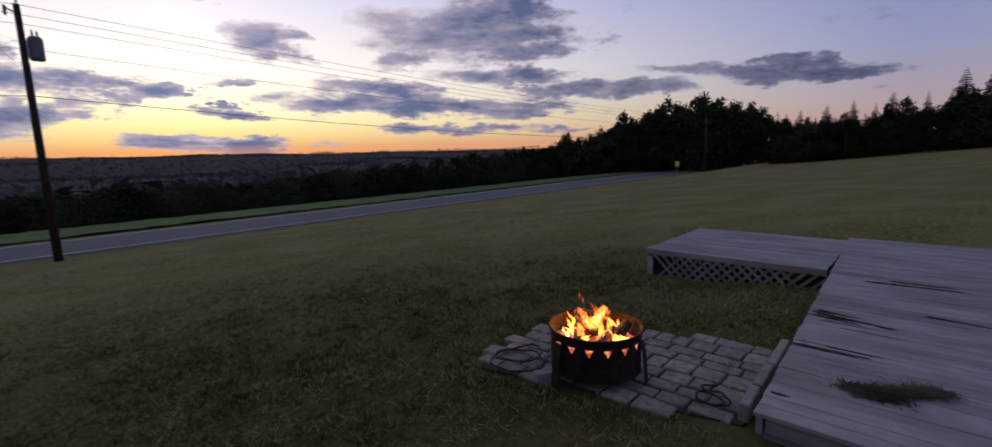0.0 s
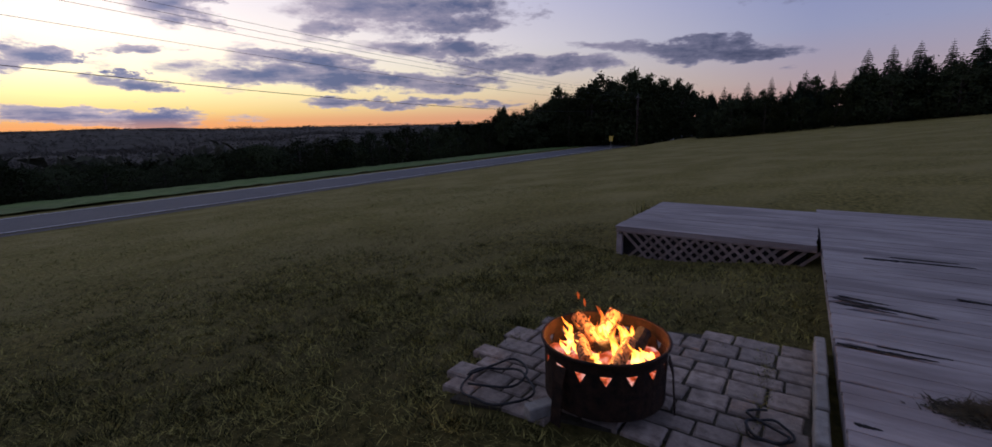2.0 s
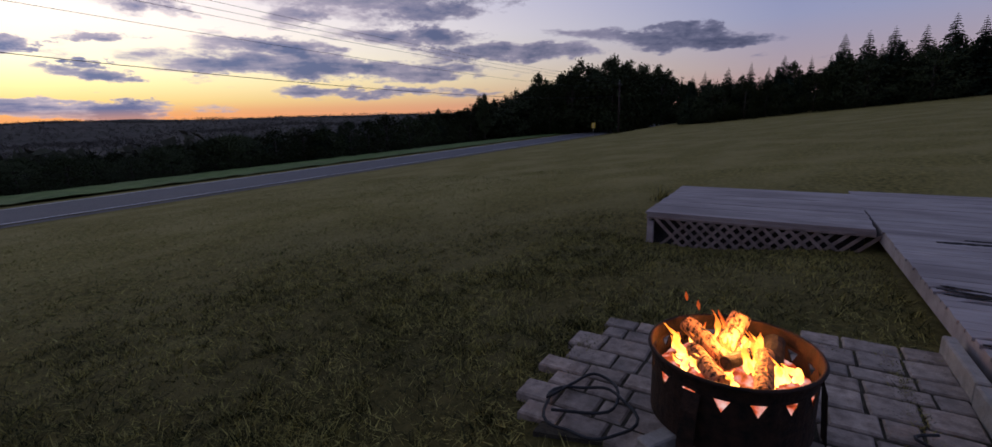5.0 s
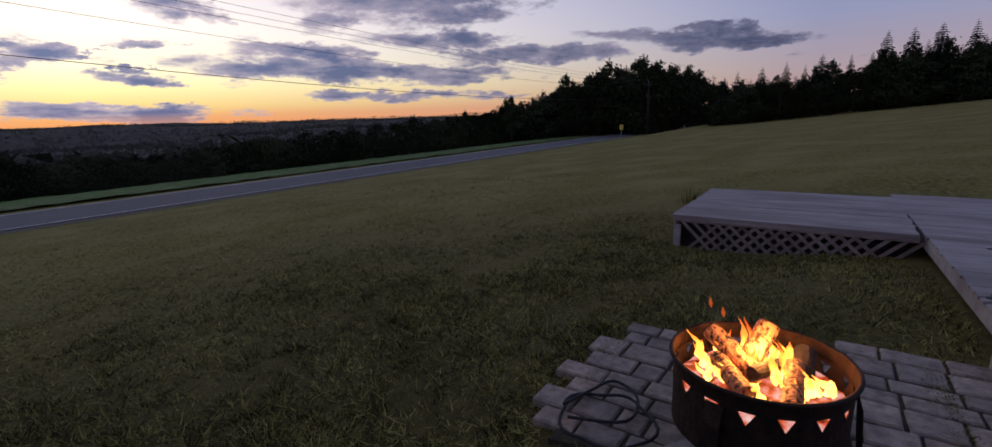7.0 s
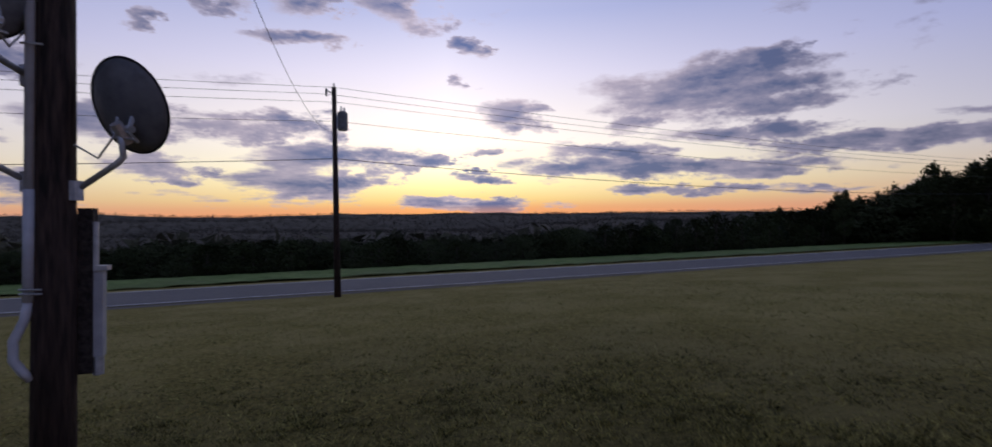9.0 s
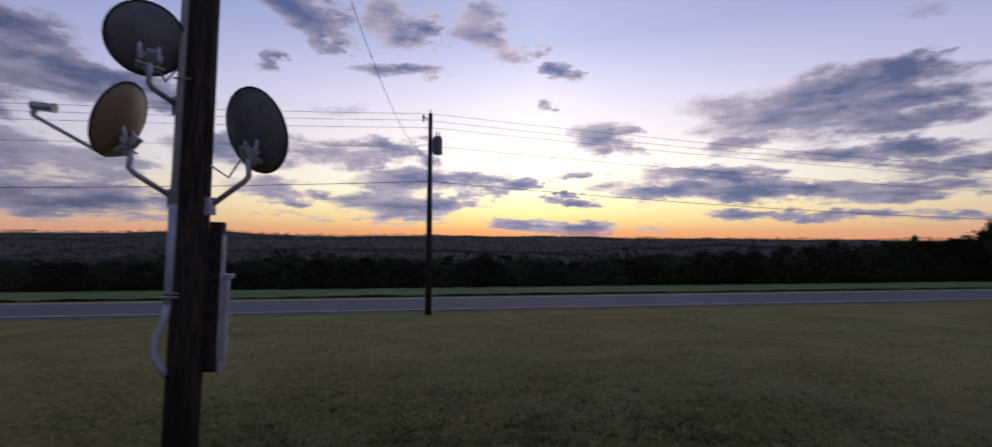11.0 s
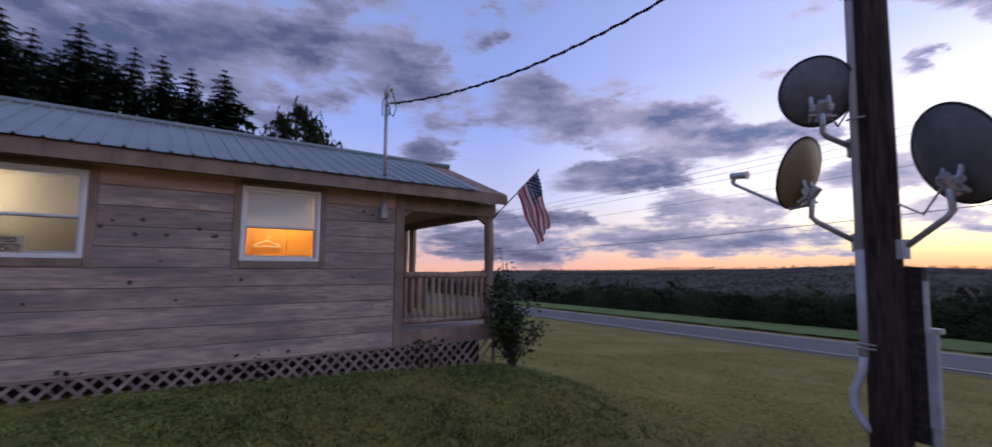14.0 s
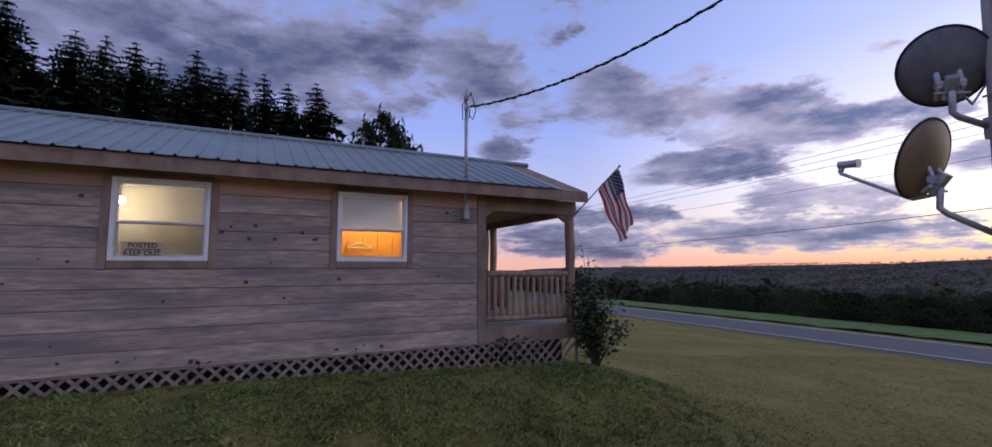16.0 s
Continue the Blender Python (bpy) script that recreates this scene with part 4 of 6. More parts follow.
for z in (0.90, 0.93, 2.62, 3.6):
    part("strap", Build().tube([cpt + LEFT * 0.047 + CAMD * 0.02 + Vector((0, 0, H(z))), cpt + CAMD * 0.055 + Vector((0, 0, H(z))), cpt - LEFT * 0.07 + CAMD * 0.075 + Vector((0, 0, H(z)))], 0.008, 6), GALV, pole)
RIGHT = -LEFT
part("backing_plank", Build().tube([RIGHT * 0.180 - CAMD * 0.02 + Vector((0, 0, H(0.28))), RIGHT * 0.180 - CAMD * 0.02 + Vector((0, 0, H(1.50)))], 0.065, 4), CHAR, pole)
mb = RIGHT * 0.245 + CAMD * 0.0
part("meter_box", Build().tube([mb + Vector((0, 0, H(0.40))), mb + Vector((0, 0, H(1.06)))], 0.050, 4), STEEL, pole, "grey steel meter box")
part("box_cover", Build().tube([mb + CAMD * 0.02 + RIGHT * 0.02 + Vector((0, 0, H(1.04))), mb + CAMD * 0.02 + RIGHT * 0.02 + Vector((0, 0, H(1.075)))], 0.060, 4), GALV, pole)
part("box_hub", Build().tube([mb + Vector((0, 0, H(0.26))), mb + Vector((0, 0, H(0.40)))], 0.035, 10), GALV, pole)
part("riser_pipe", Build().tube([mb + CAMD * 0.02 - RIGHT * 0.02 + Vector((0, 0, H(1.06))), mb + CAMD * 0.02 - RIGHT * 0.02 + Vector((0, 0, H(1.40)))], 0.022, 10), GALV, pole)


def dish(centre, facing, w, h, foot, material, label, feed):
    """Offset dish: shell, rim, back bracket, bent mast down to its foot on the pole, feed arm with its horn."""
    d = thing("satellite_dish", label, "satellite dish", POLE_FRAME @ pose(*centre), group="dishes on the pole")
    n = Vector(facing).normalized()
    side = n.cross(Vector((0, 0, 1))).normalized()
    up = side.cross(n).normalized()
    shell = Build()
    R, K = 7, 32
    for th in (0.0, 0.010):
        for i in range(R + 1):
            for k in range(K):
                r, a = i / R, 2 * math.pi * k / K
                p = side * (w / 2 * r * math.cos(a)) + up * (h / 2 * r * math.sin(a)) + n * (0.085 * (r * r - 1) + th)
                shell.v.append(tuple(p))
    M = (R + 1) * K
    for i in range(R):
        for k in range(K):
            q = (i * K + k, i * K + (k + 1) % K, (i + 1) * K + (k + 1) % K, (i + 1) * K + k)
            shell.f += [q, tuple(M + j for j in reversed(q))]
    for k in range(K):
        shell.f.append((R * K + k, R * K + (k + 1) % K, M + R * K + (k + 1) % K, M + R * K + k))
    part("reflector", shell, material, d, smooth=True)
    rim = Build()
    ring = [side * (w / 2 * math.cos(2 * math.pi * k / 40)) + up * (h / 2 * math.sin(2 * math.pi * k / 40)) for k in range(41)]
    rim.tube(ring, 0.009, 6, False)
    part("rim", rim, RUBBER, d, smooth=True)
    back = -n * 0.09 - up * (h * 0.22)
    br = Build()
    for sx_ in (-0.06, 0.06):
        br.tube([back + side * sx_ + up * 0.09 + n * 0.03, back + side * sx_ - up * 0.02 - n * 0.05, back + side * sx_ - up * 0.10 + n * 0.0], 0.018, 6)
    br.tube([back - side * 0.08 - n * 0.03, back + side * 0.08 - n * 0.03], 0.03, 8)
    br.tube([back - n * 0.02 - up * 0.10, back - n * 0.07 + up * 0.05], 0.042, 8)
    br.tube([back - side * 0.09 - n * 0.05 - up * 0.05, back + side * 0.10 - n * 0.06 - up * 0.07], 0.010, 6)
    part("bracket", br, GALV, d)
    f = Vector(foot) - Vector(centre)
    elbow = Vector((back.x, back.y, back.z - 0.20)) - n * 0.03
    k1 = back - n * 0.05
    part("mast", Build().tube([k1, k1.lerp(elbow, 0.6), elbow, elbow.lerp(f, 0.12) - Vector((0, 0, 0.015)), f], 0.022, 10), GALV, d, smooth=True)
    part("foot_plate", Build().tube([f - Vector((0, 0, 0.07)), f + Vector((0, 0, 0.07))], 0.05, 6), GALV, d)
    if feed:
        a0 = -up * (h / 2) - n * 0.02
        a1 = n * feed[0] + side * feed[1] - up * feed[2]
        part("feed_arm", Build().tube([k1 - up * 0.1, a0, a1], 0.014, 8), GALV, d)
        back_to = (a0 * 0.15 - a1).normalized()
        part("feed_horn", Build().tube([a1, a1 + up * 0.07], 0.02, 8).tube([a1 + up * 0.07 - back_to * 0.03, a1 + up * 0.07 + back_to * 0.07], 0.032, 10)
             .tube([a1 + up * 0.07 + back_to * 0.07, a1 + up * 0.07 + back_to * 0.12], [0.028, 0.038], 10), GALV, d)
    else:
        part("brace", Build().tube([k1 - n * 0.02, f * 0.55 + k1 * 0.25, f + Vector((0, 0, 0.33))], 0.009, 6), GALV, d)
    return d


dish((-0.46, 5.97, 2.25), (0.46, 0.78, 0.30), 0.62, 0.70, (PX + 0.13, PY - 0.02, 1.62), DISHGREY, "dark grey satellite dish seen from behind", None)
dish((-1.36, 5.77, 2.25), (-0.93, -0.02, 0.34), 0.62, 0.58, (PX - 0.13, PY - 0.03, 1.68), DISHTAN, "tan satellite dish with a long feed arm", (0.53, 0.0, 0.19))
dish((-1.20, 5.78, 2.88), (-0.62, 0.70, 0.34), 0.53, 0.54, (PX - 0.12, PY - 0.02, 2.42), DISHGREY, "grey satellite dish high on the pole", None)


def utility_pole(x, y, h, lean, name_label, can):
    g = land(x, y)
    p = thing("utility_pole", name_label, "utility pole", pose(x, y, g, 0, lean, 0), group="poles along the road")
    part("shaft", Build().tube([(0, 0, -0.5), (0, 0, h)], [0.16, 0.10], 14), POLEWOOD, p, smooth=True)
    part("top_pin", Build().tube([(0, 0, h), (0, 0, h + 0.16)], [0.02, 0.05], 8), GALV, p)
    part("cutout", Build().tube([(-0.10, -0.05, h - 0.30), (-0.34, -0.05, h - 0.18)], 0.03, 8).tube([(-0.34, -0.05, h - 0.45), (-0.34, -0.05, h - 0.10)], 0.05, 8), DARKCAN, p)
    if can:
        t = part("transformer", Build().tube([(0.36, 0, h - 2.0), (0.36, 0, h - 1.94), (0.36, 0, h - 1.20), (0.36, 0, h - 1.12)], [0.20, 0.235, 0.235, 0.17], 16), DARKCAN, p, "dark grey transformer can")
        part("bushing", Build().tube([(0.30, 0, h - 1.12), (0.30, 0, h - 0.86)], [0.05, 0.03], 8), GALV, t)
        part("bushing", Build().tube([(0.44, 0, h - 1.12), (0.44, 0, h - 0.90)], [0.05, 0.03], 8), GALV, t)
        part("hanger", Build().box(0.08, 0.20, -0.05, 0.05, h - 1.9, h - 1.3), GALV, t)
    else:
        part("crossarm", Build().box(-1.1, 1.1, -0.06, 0.06, h - 0.45, h - 0.33, 0.01), POLEWOOD, p)
    return p


UX, UY = 2.01, 25.17
utility_pole(UX, UY, 9.8, 0.0, "brown wooden utility pole with a transformer beside the road", True)
utility_pole(69.5, 23.4, 7.2, 0, "far wooden utility pole with a crossarm by the road", False)
utility_pole(-62, 25.5, 9.3, 0, "far wooden utility pole by the road", True)


def wire(name, p, q, sag, r, label, twist=0):
    b = Build()
    p, q = Vector(p), Vector(q)
    pts = []
    for i in range(33):
        t = i / 32
        v = p.lerp(q, t)
        v.z -= sag * 4 * t * (1 - t)
        pts.append(v)
    b.tube(pts, r, 6)
    if twist:
        d = (q - p).normalized()
        s_ = d.orthogonal().normalized()
        u_ = d.cross(s_)
        pp = []
        for i in range(161):
            t = i / 160
            v = p.lerp(q, t)
            v.z -= sag * 4 * t * (1 - t)
            pp.append(v + (s_ * math.cos(i * 0.9) + u_ * math.sin(i * 0.9)) * twist)
        b.tube(pp, r * 0.8, 5)
    return tagged(part(name, b, CABLE), label, "cable", "overhead cables")


mt = house.matrix_basis @ Vector((-6.03, 4.68, 4.08))
wire("service_cable", mt, (-0.78, 6.19, 5.1), 0.42, 0.013, "black twisted service cable from pole to cabin", 0.013)
wire("service_cable", (-0.70, 6.22, 7.40), (UX, UY, 5.75), 1.44, 0.007, "slack service cable to the utility pole")
for z, dx in ((7.78, 0.0), (7.45, -0.30), (7.1, 0.05), (6.2, 0.1)):
    wire("power_line", (UX + dx, UY, z), (69.5 + dx, 23.4, 5.3 + (z - 7.4) * 0.8), 0.6, 0.009, "thin overhead power line along the road")
    wire("power_line", (UX + dx, UY, z), (-62 + dx, 25.5, z + 0.3), 0.7, 0.009, "thin overhead power line along the road")
wire("phone_line", (UX, UY - 0.1, 4.45), (69.5, 23.3, 3.4), 0.9, 0.015, "thick overhead telephone line along the road")
wire("phone_line", (UX, UY - 0.1, 4.45), (-62, 25.4, 4.6), 1.0, 0.015, "thick overhead telephone line along the road")

sg = thing("road_sign", "yellow diamond road sign on a steel post", "road sign", pose(63.0, 24.7, land(63.0, 24.7), 0, 0, 65))
part("post", Build().tube([(0, 0.03, -0.3), (0, 0.03, 1.9)], 0.03, 6), GALV, sg)
part("plate", Build().tube([(0, -0.006, 1.55), (0, 0.006, 1.55)], 0.48, 4), SIGNYEL, sg)
part("arrow", Build().box(-0.16, 0.16, -0.009, -0.007, 1.50, 1.60).box(0.06, 0.14, -0.009, -0.007, 1.42, 1.68), BLACK, sg)

# ---- trees ----
def spruce_mesh(h, w, whorls, per, seed):
    """Trunk and crown of a spruce of height h and half width w, in tiers of drooping, ragged boughs."""
    rng = random.Random(seed)
    t = Build().tube([(0, 0, -0.6), (0, 0, h * 0.5), (0, 0, h * 0.985)], [h * 0.013, h * 0.008, 0.012], 8)
    v, f = [], []
    for i in range(whorls):
        u = i / (whorls - 1)
        z = h * (0.07 + 0.92 * u)
        reach = w * (1 - u) ** 0.82 * rng.uniform(0.82, 1.12) + 0.05 * w
        n = max(4, int(per * (0.55 + 0.45 * (1 - u))))
        a0 = rng.uniform(0, 6.28)
        for k in range(n):
            a = a0 + 6.283 * k / n + rng.uniform(-0.25, 0.25)
            r = reach * rng.uniform(0.6, 1.18)
            if rng.random() < 0.08:
                continue
            ca, sa = math.cos(a), math.sin(a)
            seg = 5
            for s in range(seg):
                s0, s1 = s / seg, (s + 1) / seg
                lift = 0.10 * r
                z0 = z + lift * math.sin(s0 * 2.4) - 0.34 * r * s0 * s0 + rng.uniform(-0.04, 0.04) * r
                z1 = z + lift * math.sin(s1 * 2.4) - 0.34 * r * s1 * s1
                for side in (-1, 1):
                    wid = r * 0.46 * (1.05 - 0.70 * s0) * rng.uniform(0.6, 1.25)
                    o = len(v)
                    dx, dy = -sa * side * wid, ca * side * wid
                    v += [(ca * r * s0, sa * r * s0, z0), (ca * r * s1, sa * r * s1, z1),
                          (ca * r * (s0 + 0.30) + dx, sa * r * (s0 + 0.30) + dy, z0 - rng.uniform(0.15, 0.5) * wid)]
                    f.append((o, o + 1, o + 2))
                o = len(v)
                hang = r * 0.34 * rng.uniform(0.4, 1.4)
                v += [(ca * r * s0, sa * r * s0, z0), (ca * r * s1, sa * r * s1, z1), (ca * r * (s0 + s1) / 2, sa * r * (s0 + s1) / 2, z0 - hang)]
                f.append((o, o + 1, o + 2))
    c = Build()
    c.v, c.f = v, f
    return t, c


def leafy_mesh(h, w, clumps, leaves, size, seed, low=0.22):
    """Trunk with limbs, and a crown of loose leaf clumps with gaps."""
    rng = random.Random(seed)
    t = Build().tube([(0, 0, -0.6), (0.02 * h, 0, h * 0.35), (0, 0.02 * h, h * 0.75)], [h * 0.022, h * 0.016, h * 0.006], 8)
    c = Build()
    for i in range(clumps):
        u = rng.uniform(low, 1.0)
        a = rng.uniform(0, 6.283)
        prof = math.sin(min(1.0, (u - low) / (1 - low) * 0.92 + 0.10) * math.pi) ** 0.6
        r = w * prof * math.sqrt(rng.uniform(0.12, 1.0)) * rng.uniform(0.8, 1.15)
        p = Vector((r * math.cos(a), r * math.sin(a), h * u * rng.uniform(0.95, 1.0)))
        if i % 5 == 0:
            t.tube([(0, 0, p.z * 0.62), p * 0.5 + Vector((0, 0, p.z * 0.36)), p], [h * 0.007, h * 0.004, h * 0.0015], 5)
        cr = w * rng.uniform(0.16, 0.32)
        for _ in range(leaves):
            d = Vector((rng.gauss(0, 1), rng.gauss(0, 1), rng.gauss(0, 0.75)))
            q = p + d * cr * 0.5
            e1 = Vector((rng.uniform(-1, 1), rng.uniform(-1, 1), rng.uniform(-1, 1))).normalized() * size * rng.uniform(0.6, 1.3)
            e2 = e1.orthogonal().normalized() * size * rng.uniform(0.3, 0.6)
            c.add([q - e1, q + e2, q + e1, q - e2], [(0, 1, 2, 3)])
    return t, c


def tree(name, label, group, meshes, m):
    t = thing(name, label, "tree", m, group)
    part("trunk", meshes[0], None, t)
    part("crown", meshes[1], None, t)
    return t


def proto(pair, crown):
    return pair[0].mesh("trunk", BARK, True), pair[1].mesh("crown", crown, False, False)


# unit trees, 10 m high, scaled where they stand
SPRUCES = [proto(spruce_mesh(10, 2.1 + 0.3 * i, 34, 15, 10 + i), NEEDLES) for i in range(3)]
TALLS = [proto(spruce_mesh(10, 2.0 + 0.25 * i, 40, 13, 30 + i), NEEDLES) for i in range(3)]
LEAFY = [proto(leafy_mesh(10, 3.0 + 0.5 * i, 80, 34, 0.28, 50 + i), LEAVES) for i in range(3)]
SCRUB = [proto(leafy_mesh(10, 4.6 + 0.8 * i, 70, 30, 0.30, 70 + i, 0.02), LEAVES) for i in range(2)]


def plant(kind, x, y, top, group, spin, wide=1.0):
    g = land(x, y)
    k = max(0.15, (top - g) / 10)
    pool, nm, lab = {"spruce": (SPRUCES, "spruce_tree", "dark pointed spruce in the tree line"), "tall": (TALLS, "spruce_tree", "tall dark spruce behind the cabin"),
                     "leafy": (LEAFY, "leafy_tree", "dark round-crowned broadleaf tree in the tree line"), "scrub": (SCRUB, "scrub_tree", "low dark broadleaf scrub at the field edge")}[kind]
    m = pose(x, y, g, 0, 0, spin) @ Matrix.Diagonal((k * wide, k * wide, k, 1))
    return tree(nm, lab, group, pool[int(spin) % len(pool)], m)


def from_eye(yaw_deg, d):
    a = radians(yaw_deg)
    return 1.12 - d * math.sin(a), 1.2 + d * math.cos(a)


EYE_Z = 1.47
rng = random.Random(5)
# named spruces on the far side of the meadow: yaw, height angle
for yw, el in ((-103.5, 7.3), (-102.0, 6.6), (-100.2, 7.0), (-98.4, 6.4), (-96.3, 6.5), (-94.5, 6.35), (-92.7, 6.3), (-88.0, 4.8), (-85.1, 4.35), (-83.0, 4.0), (-80.8, 3.75), (-79.6, 3.3), (-38.2, 0.35), (-26.2, -1.3)):
    d = 70 if yw < -79 else 58
    x, y = from_eye(yw, d)
    plant("spruce", x, y, EYE_Z + d * math.tan(radians(el)), "trees along the meadow", rng.uniform(0, 360), 1.0 if yw < -79 else 1.3)
LINE_YAW = [-112, -104, -92.5, -90, -88, -85, -80, -78, -76.5, -72, -68, -64, -61, -58.5, -57, -55.5, -54, -47, -41, -34, -27, -20, -16, -8, 0, 8, 20, 35, 50]
LINE_EL = [5.2, 5.4, 5.0, 4.3, 3.9, 3.6, 3.1, 3.4, 4.6, 5.4, 5.3, 4.3, 3.0, 2.0, 2.1, 1.6, 0.9, 0.1, -0.2, -0.9, -1.6, -2.5, -2.4, -2.2, -2.2, -2.0, -2.0, -2.0, -2.0]
yw = -111.0
while yw < 52:
    for row in range(3):
        a = yw + rng.uniform(-0.8, 0.8)
        if a < -79:
            d = 68 + row * 5 + rng.uniform(-2, 2)
        elif a < -62:
            d = 84 + row * 7 + rng.uniform(-3, 3)
        else:
            d = min(95, (46.5 + row * 5 + rng.uniform(-1.5, 2)) / math.cos(radians(a)))
        x, y = from_eye(a, d)
        el = float(np.interp(a, LINE_YAW, LINE_EL)) + rng.uniform(-0.9, 0.25) * (1.0 if a < -35 else 0.6) - (1.1 if row == 0 and a < -50 else 0)
        kind = "scrub" if (row == 0 or a > -30) else ("leafy" if (-78 < a < -55 or rng.random() < 0.5) else "spruce")
        plant(kind, x, y, EYE_Z + d * math.tan(radians(el)), "trees along the meadow", rng.uniform(0, 360), (rng.uniform(0.9, 1.3) if kind == "scrub" else rng.uniform(0.5, 0.85)) if a < -40 else 1.4)
    yw += 1.75 if yw < -50 else 2.3
# undergrowth that closes the tree line near the ground
yw = -113.0
while yw < -50:
    d = (78 if yw < -79 else 98 if yw < -62 else 88) + rng.uniform(-3, 3)
    x, y = from_eye(yw, d)
    plant("scrub", x, y, EYE_Z + d * math.tan(radians(float(np.interp(yw, LINE_YAW, LINE_EL)) * 0.72 - 0.2)), "trees along the meadow", rng.uniform(0, 360), 1.7)
    yw += 1.9
# lone tree that stands up out of the row
x, y = from_eye(-56.6, 78)
plant("leafy", x, y, EYE_Z + 78 * math.tan(radians(2.1)), "trees along the meadow", 40, 0.5)

# row of spruces behind the cabin: yaw and height angle from the end of the walk
for yw, el in ((116.5, 24.5), (114.2, 23.2), (112.4, 19.5), (109.7, 21.9), (107.5, 22.1), (105.2, 22.1), (103.2, 21.2), (101.6, 20.0), (100.1, 22.6), (98.0, 21.4), (96.0, 21.7), (93.7, 21.5), (91.2, 20.9), (88.2, 21.3)):
    d = 35 + rng.uniform(-1.5, 1.5)
    a = radians(yw)
    x, y = 0.72 - d * math.sin(a), 1.45 + d * math.cos(a)
    plant("tall", x, y, 1.62 + d * math.tan(radians(el - 0.4)), "spruces behind the cabin", rng.uniform(0, 360), rng.uniform(1.15, 1.5))
for dy, el, wide in ((80.6, 17.9, 0.50), (78.8, 16.6, 0.48), (82.4, 16.8, 0.48)):
    a = radians(dy)
    x, y = 0.72 - 36 * math.sin(a), 1.45 + 36 * math.cos(a)
    plant("leafy", x, y, 1.62 + 36 * math.tan(radians(el)), "broadleaf trees behind the cabin", 30 + dy * 3, wide)


# woods that fill the valley
def woods(name, label, n, yr, size, tris, seed, spreadx, material):
    r = np.random.RandomState(seed)
    y = yr[0] + (yr[1] - yr[0]) * r.rand(n) ** 1.3
    x = (r.rand(n) * 2 - 1) * (spreadx[0] + spreadx[1] * y)
    z = np.array([land(a, b) for a, b in zip(x, y)])
    s = size[0] + (size[1] - size[0]) * r.rand(n)
    c = np.stack([x, y, z + s * 0.45], 1)
    d = r.normal(size=(n, tris, 3))
    d /= np.linalg.norm(d, axis=2, keepdims=True)
    d[:, :, 2] = np.abs(d[:, :, 2]) * 1.25 - 0.25
    mid = c[:, None, :] + d * (s[:, None, None] * 0.62) * r.uniform(0.7, 1.1, (n, tris, 1))
    e = r.normal(size=(n, tris, 3, 3)) * s[:, None, None, None] * 0.13
    pts = (mid[:, :, None, :] + e).reshape(-1, 3)
    me = bpy.data.meshes.new(name)
    me.vertices.add(len(pts))
    me.vertices.foreach_set("co", pts.astype(np.float32).ravel())
    k = len(pts) // 3
    me.loops.add(3 * k)
    me.loops.foreach_set("vertex_index", np.arange(3 * k))
    me.polygons.add(k)
    me.polygons.foreach_set("loop_start", np.arange(0, 3 * k, 3))
    me.update()
    me.validate()
    me.materials.append(material)
    return tagged(new(name, me), label, "woods", kind="stuff")


woods("valley_woods", "dark mixed woods on the slope below the road", 3200, (72, 300), (3.5, 6.0), 60, 3, (70, 1.6), WOODS)
woods("far_woods", "distant woods across the valley, greyed with painted haze", 20000, (330, 2750), (6.5, 12), 18, 4, (160, 1.25), HAZEWOODS)

# ---- fire pit and patio ----
CX, CY, RIMZ, RR = 3.577, 1.460, 0.25, 0.44
PIT_FRAME = pose(CX, CY, 0.134) @ Matrix.Scale(0.905, 4)
pit = thing("fire_pit", "round rusty steel fire pit with cut-out triangles, burning", "fire pit", PIT_FRAME @ pose(0, 0, 0, 0, 0, 12))


def ring_band(r, z0, z1, th, seg=56, flare=0.0):
    b = Build()
    for k in range(seg):
        a = 2 * math.pi * k / seg
        for rr, z in ((r, z0), (r + flare, z1), (r - th + flare, z1), (r - th, z0)):
            b.v.append((rr * math.cos(a), rr * math.sin(a), z))
    for k in range(seg):
        n = (k + 1) % seg
        for j in range(4):
            b.f.append((k * 4 + j, n * 4 + j, n * 4 + (j + 1) % 4, k * 4 + (j + 1) % 4))
    return b


part("rim", Build().tube([(RR * math.cos(i * math.pi / 32), RR * math.sin(i * math.pi / 32), RIMZ) for i in range(65)], 0.013, 8, False), RUST, pit, smooth=True)
part("upper_band", ring_band(RR - 0.012, 0.184, RIMZ, 0.006, flare=0.006), RUST, pit)
# steel band, drawn down past its edge to stand in for the pit's shadow
part("lower_band", ring_band(RR - 0.016, -0.15, 0.072, 0.006), RUST, pit)
SEG = 16
for i in range(SEG):
    z = Build()
    a0, a1 = 2 * math.pi * i / SEG, 2 * math.pi * (i + 1) / SEG
    am, dw = (a0 + a1) / 2, (a1 - a0) * 0.24
    q = [(rr * math.cos(an), rr * math.sin(an), zz) for rr in (RR - 0.014, RR - 0.020)
         for an, zz in ((a0, 0.068), (am, 0.068), (a1, 0.068), (a1, 0.188), (a0, 0.188), (am - dw, 0.164), (am + dw, 0.164), (am, 0.094))]
    flat_faces = [(0, 1, 7, 5, 4), (1, 2, 3, 6, 7), (4, 5, 6, 3)]
    z.add(q, flat_faces + [tuple(8 + k for k in reversed(f_)) for f_ in flat_faces] + [(5, 7, 15, 13), (7, 6, 14, 15), (6, 5, 13, 14)])
    part("cutout_panel", z, RUST, pit, "rusty steel panel pierced by a triangle")
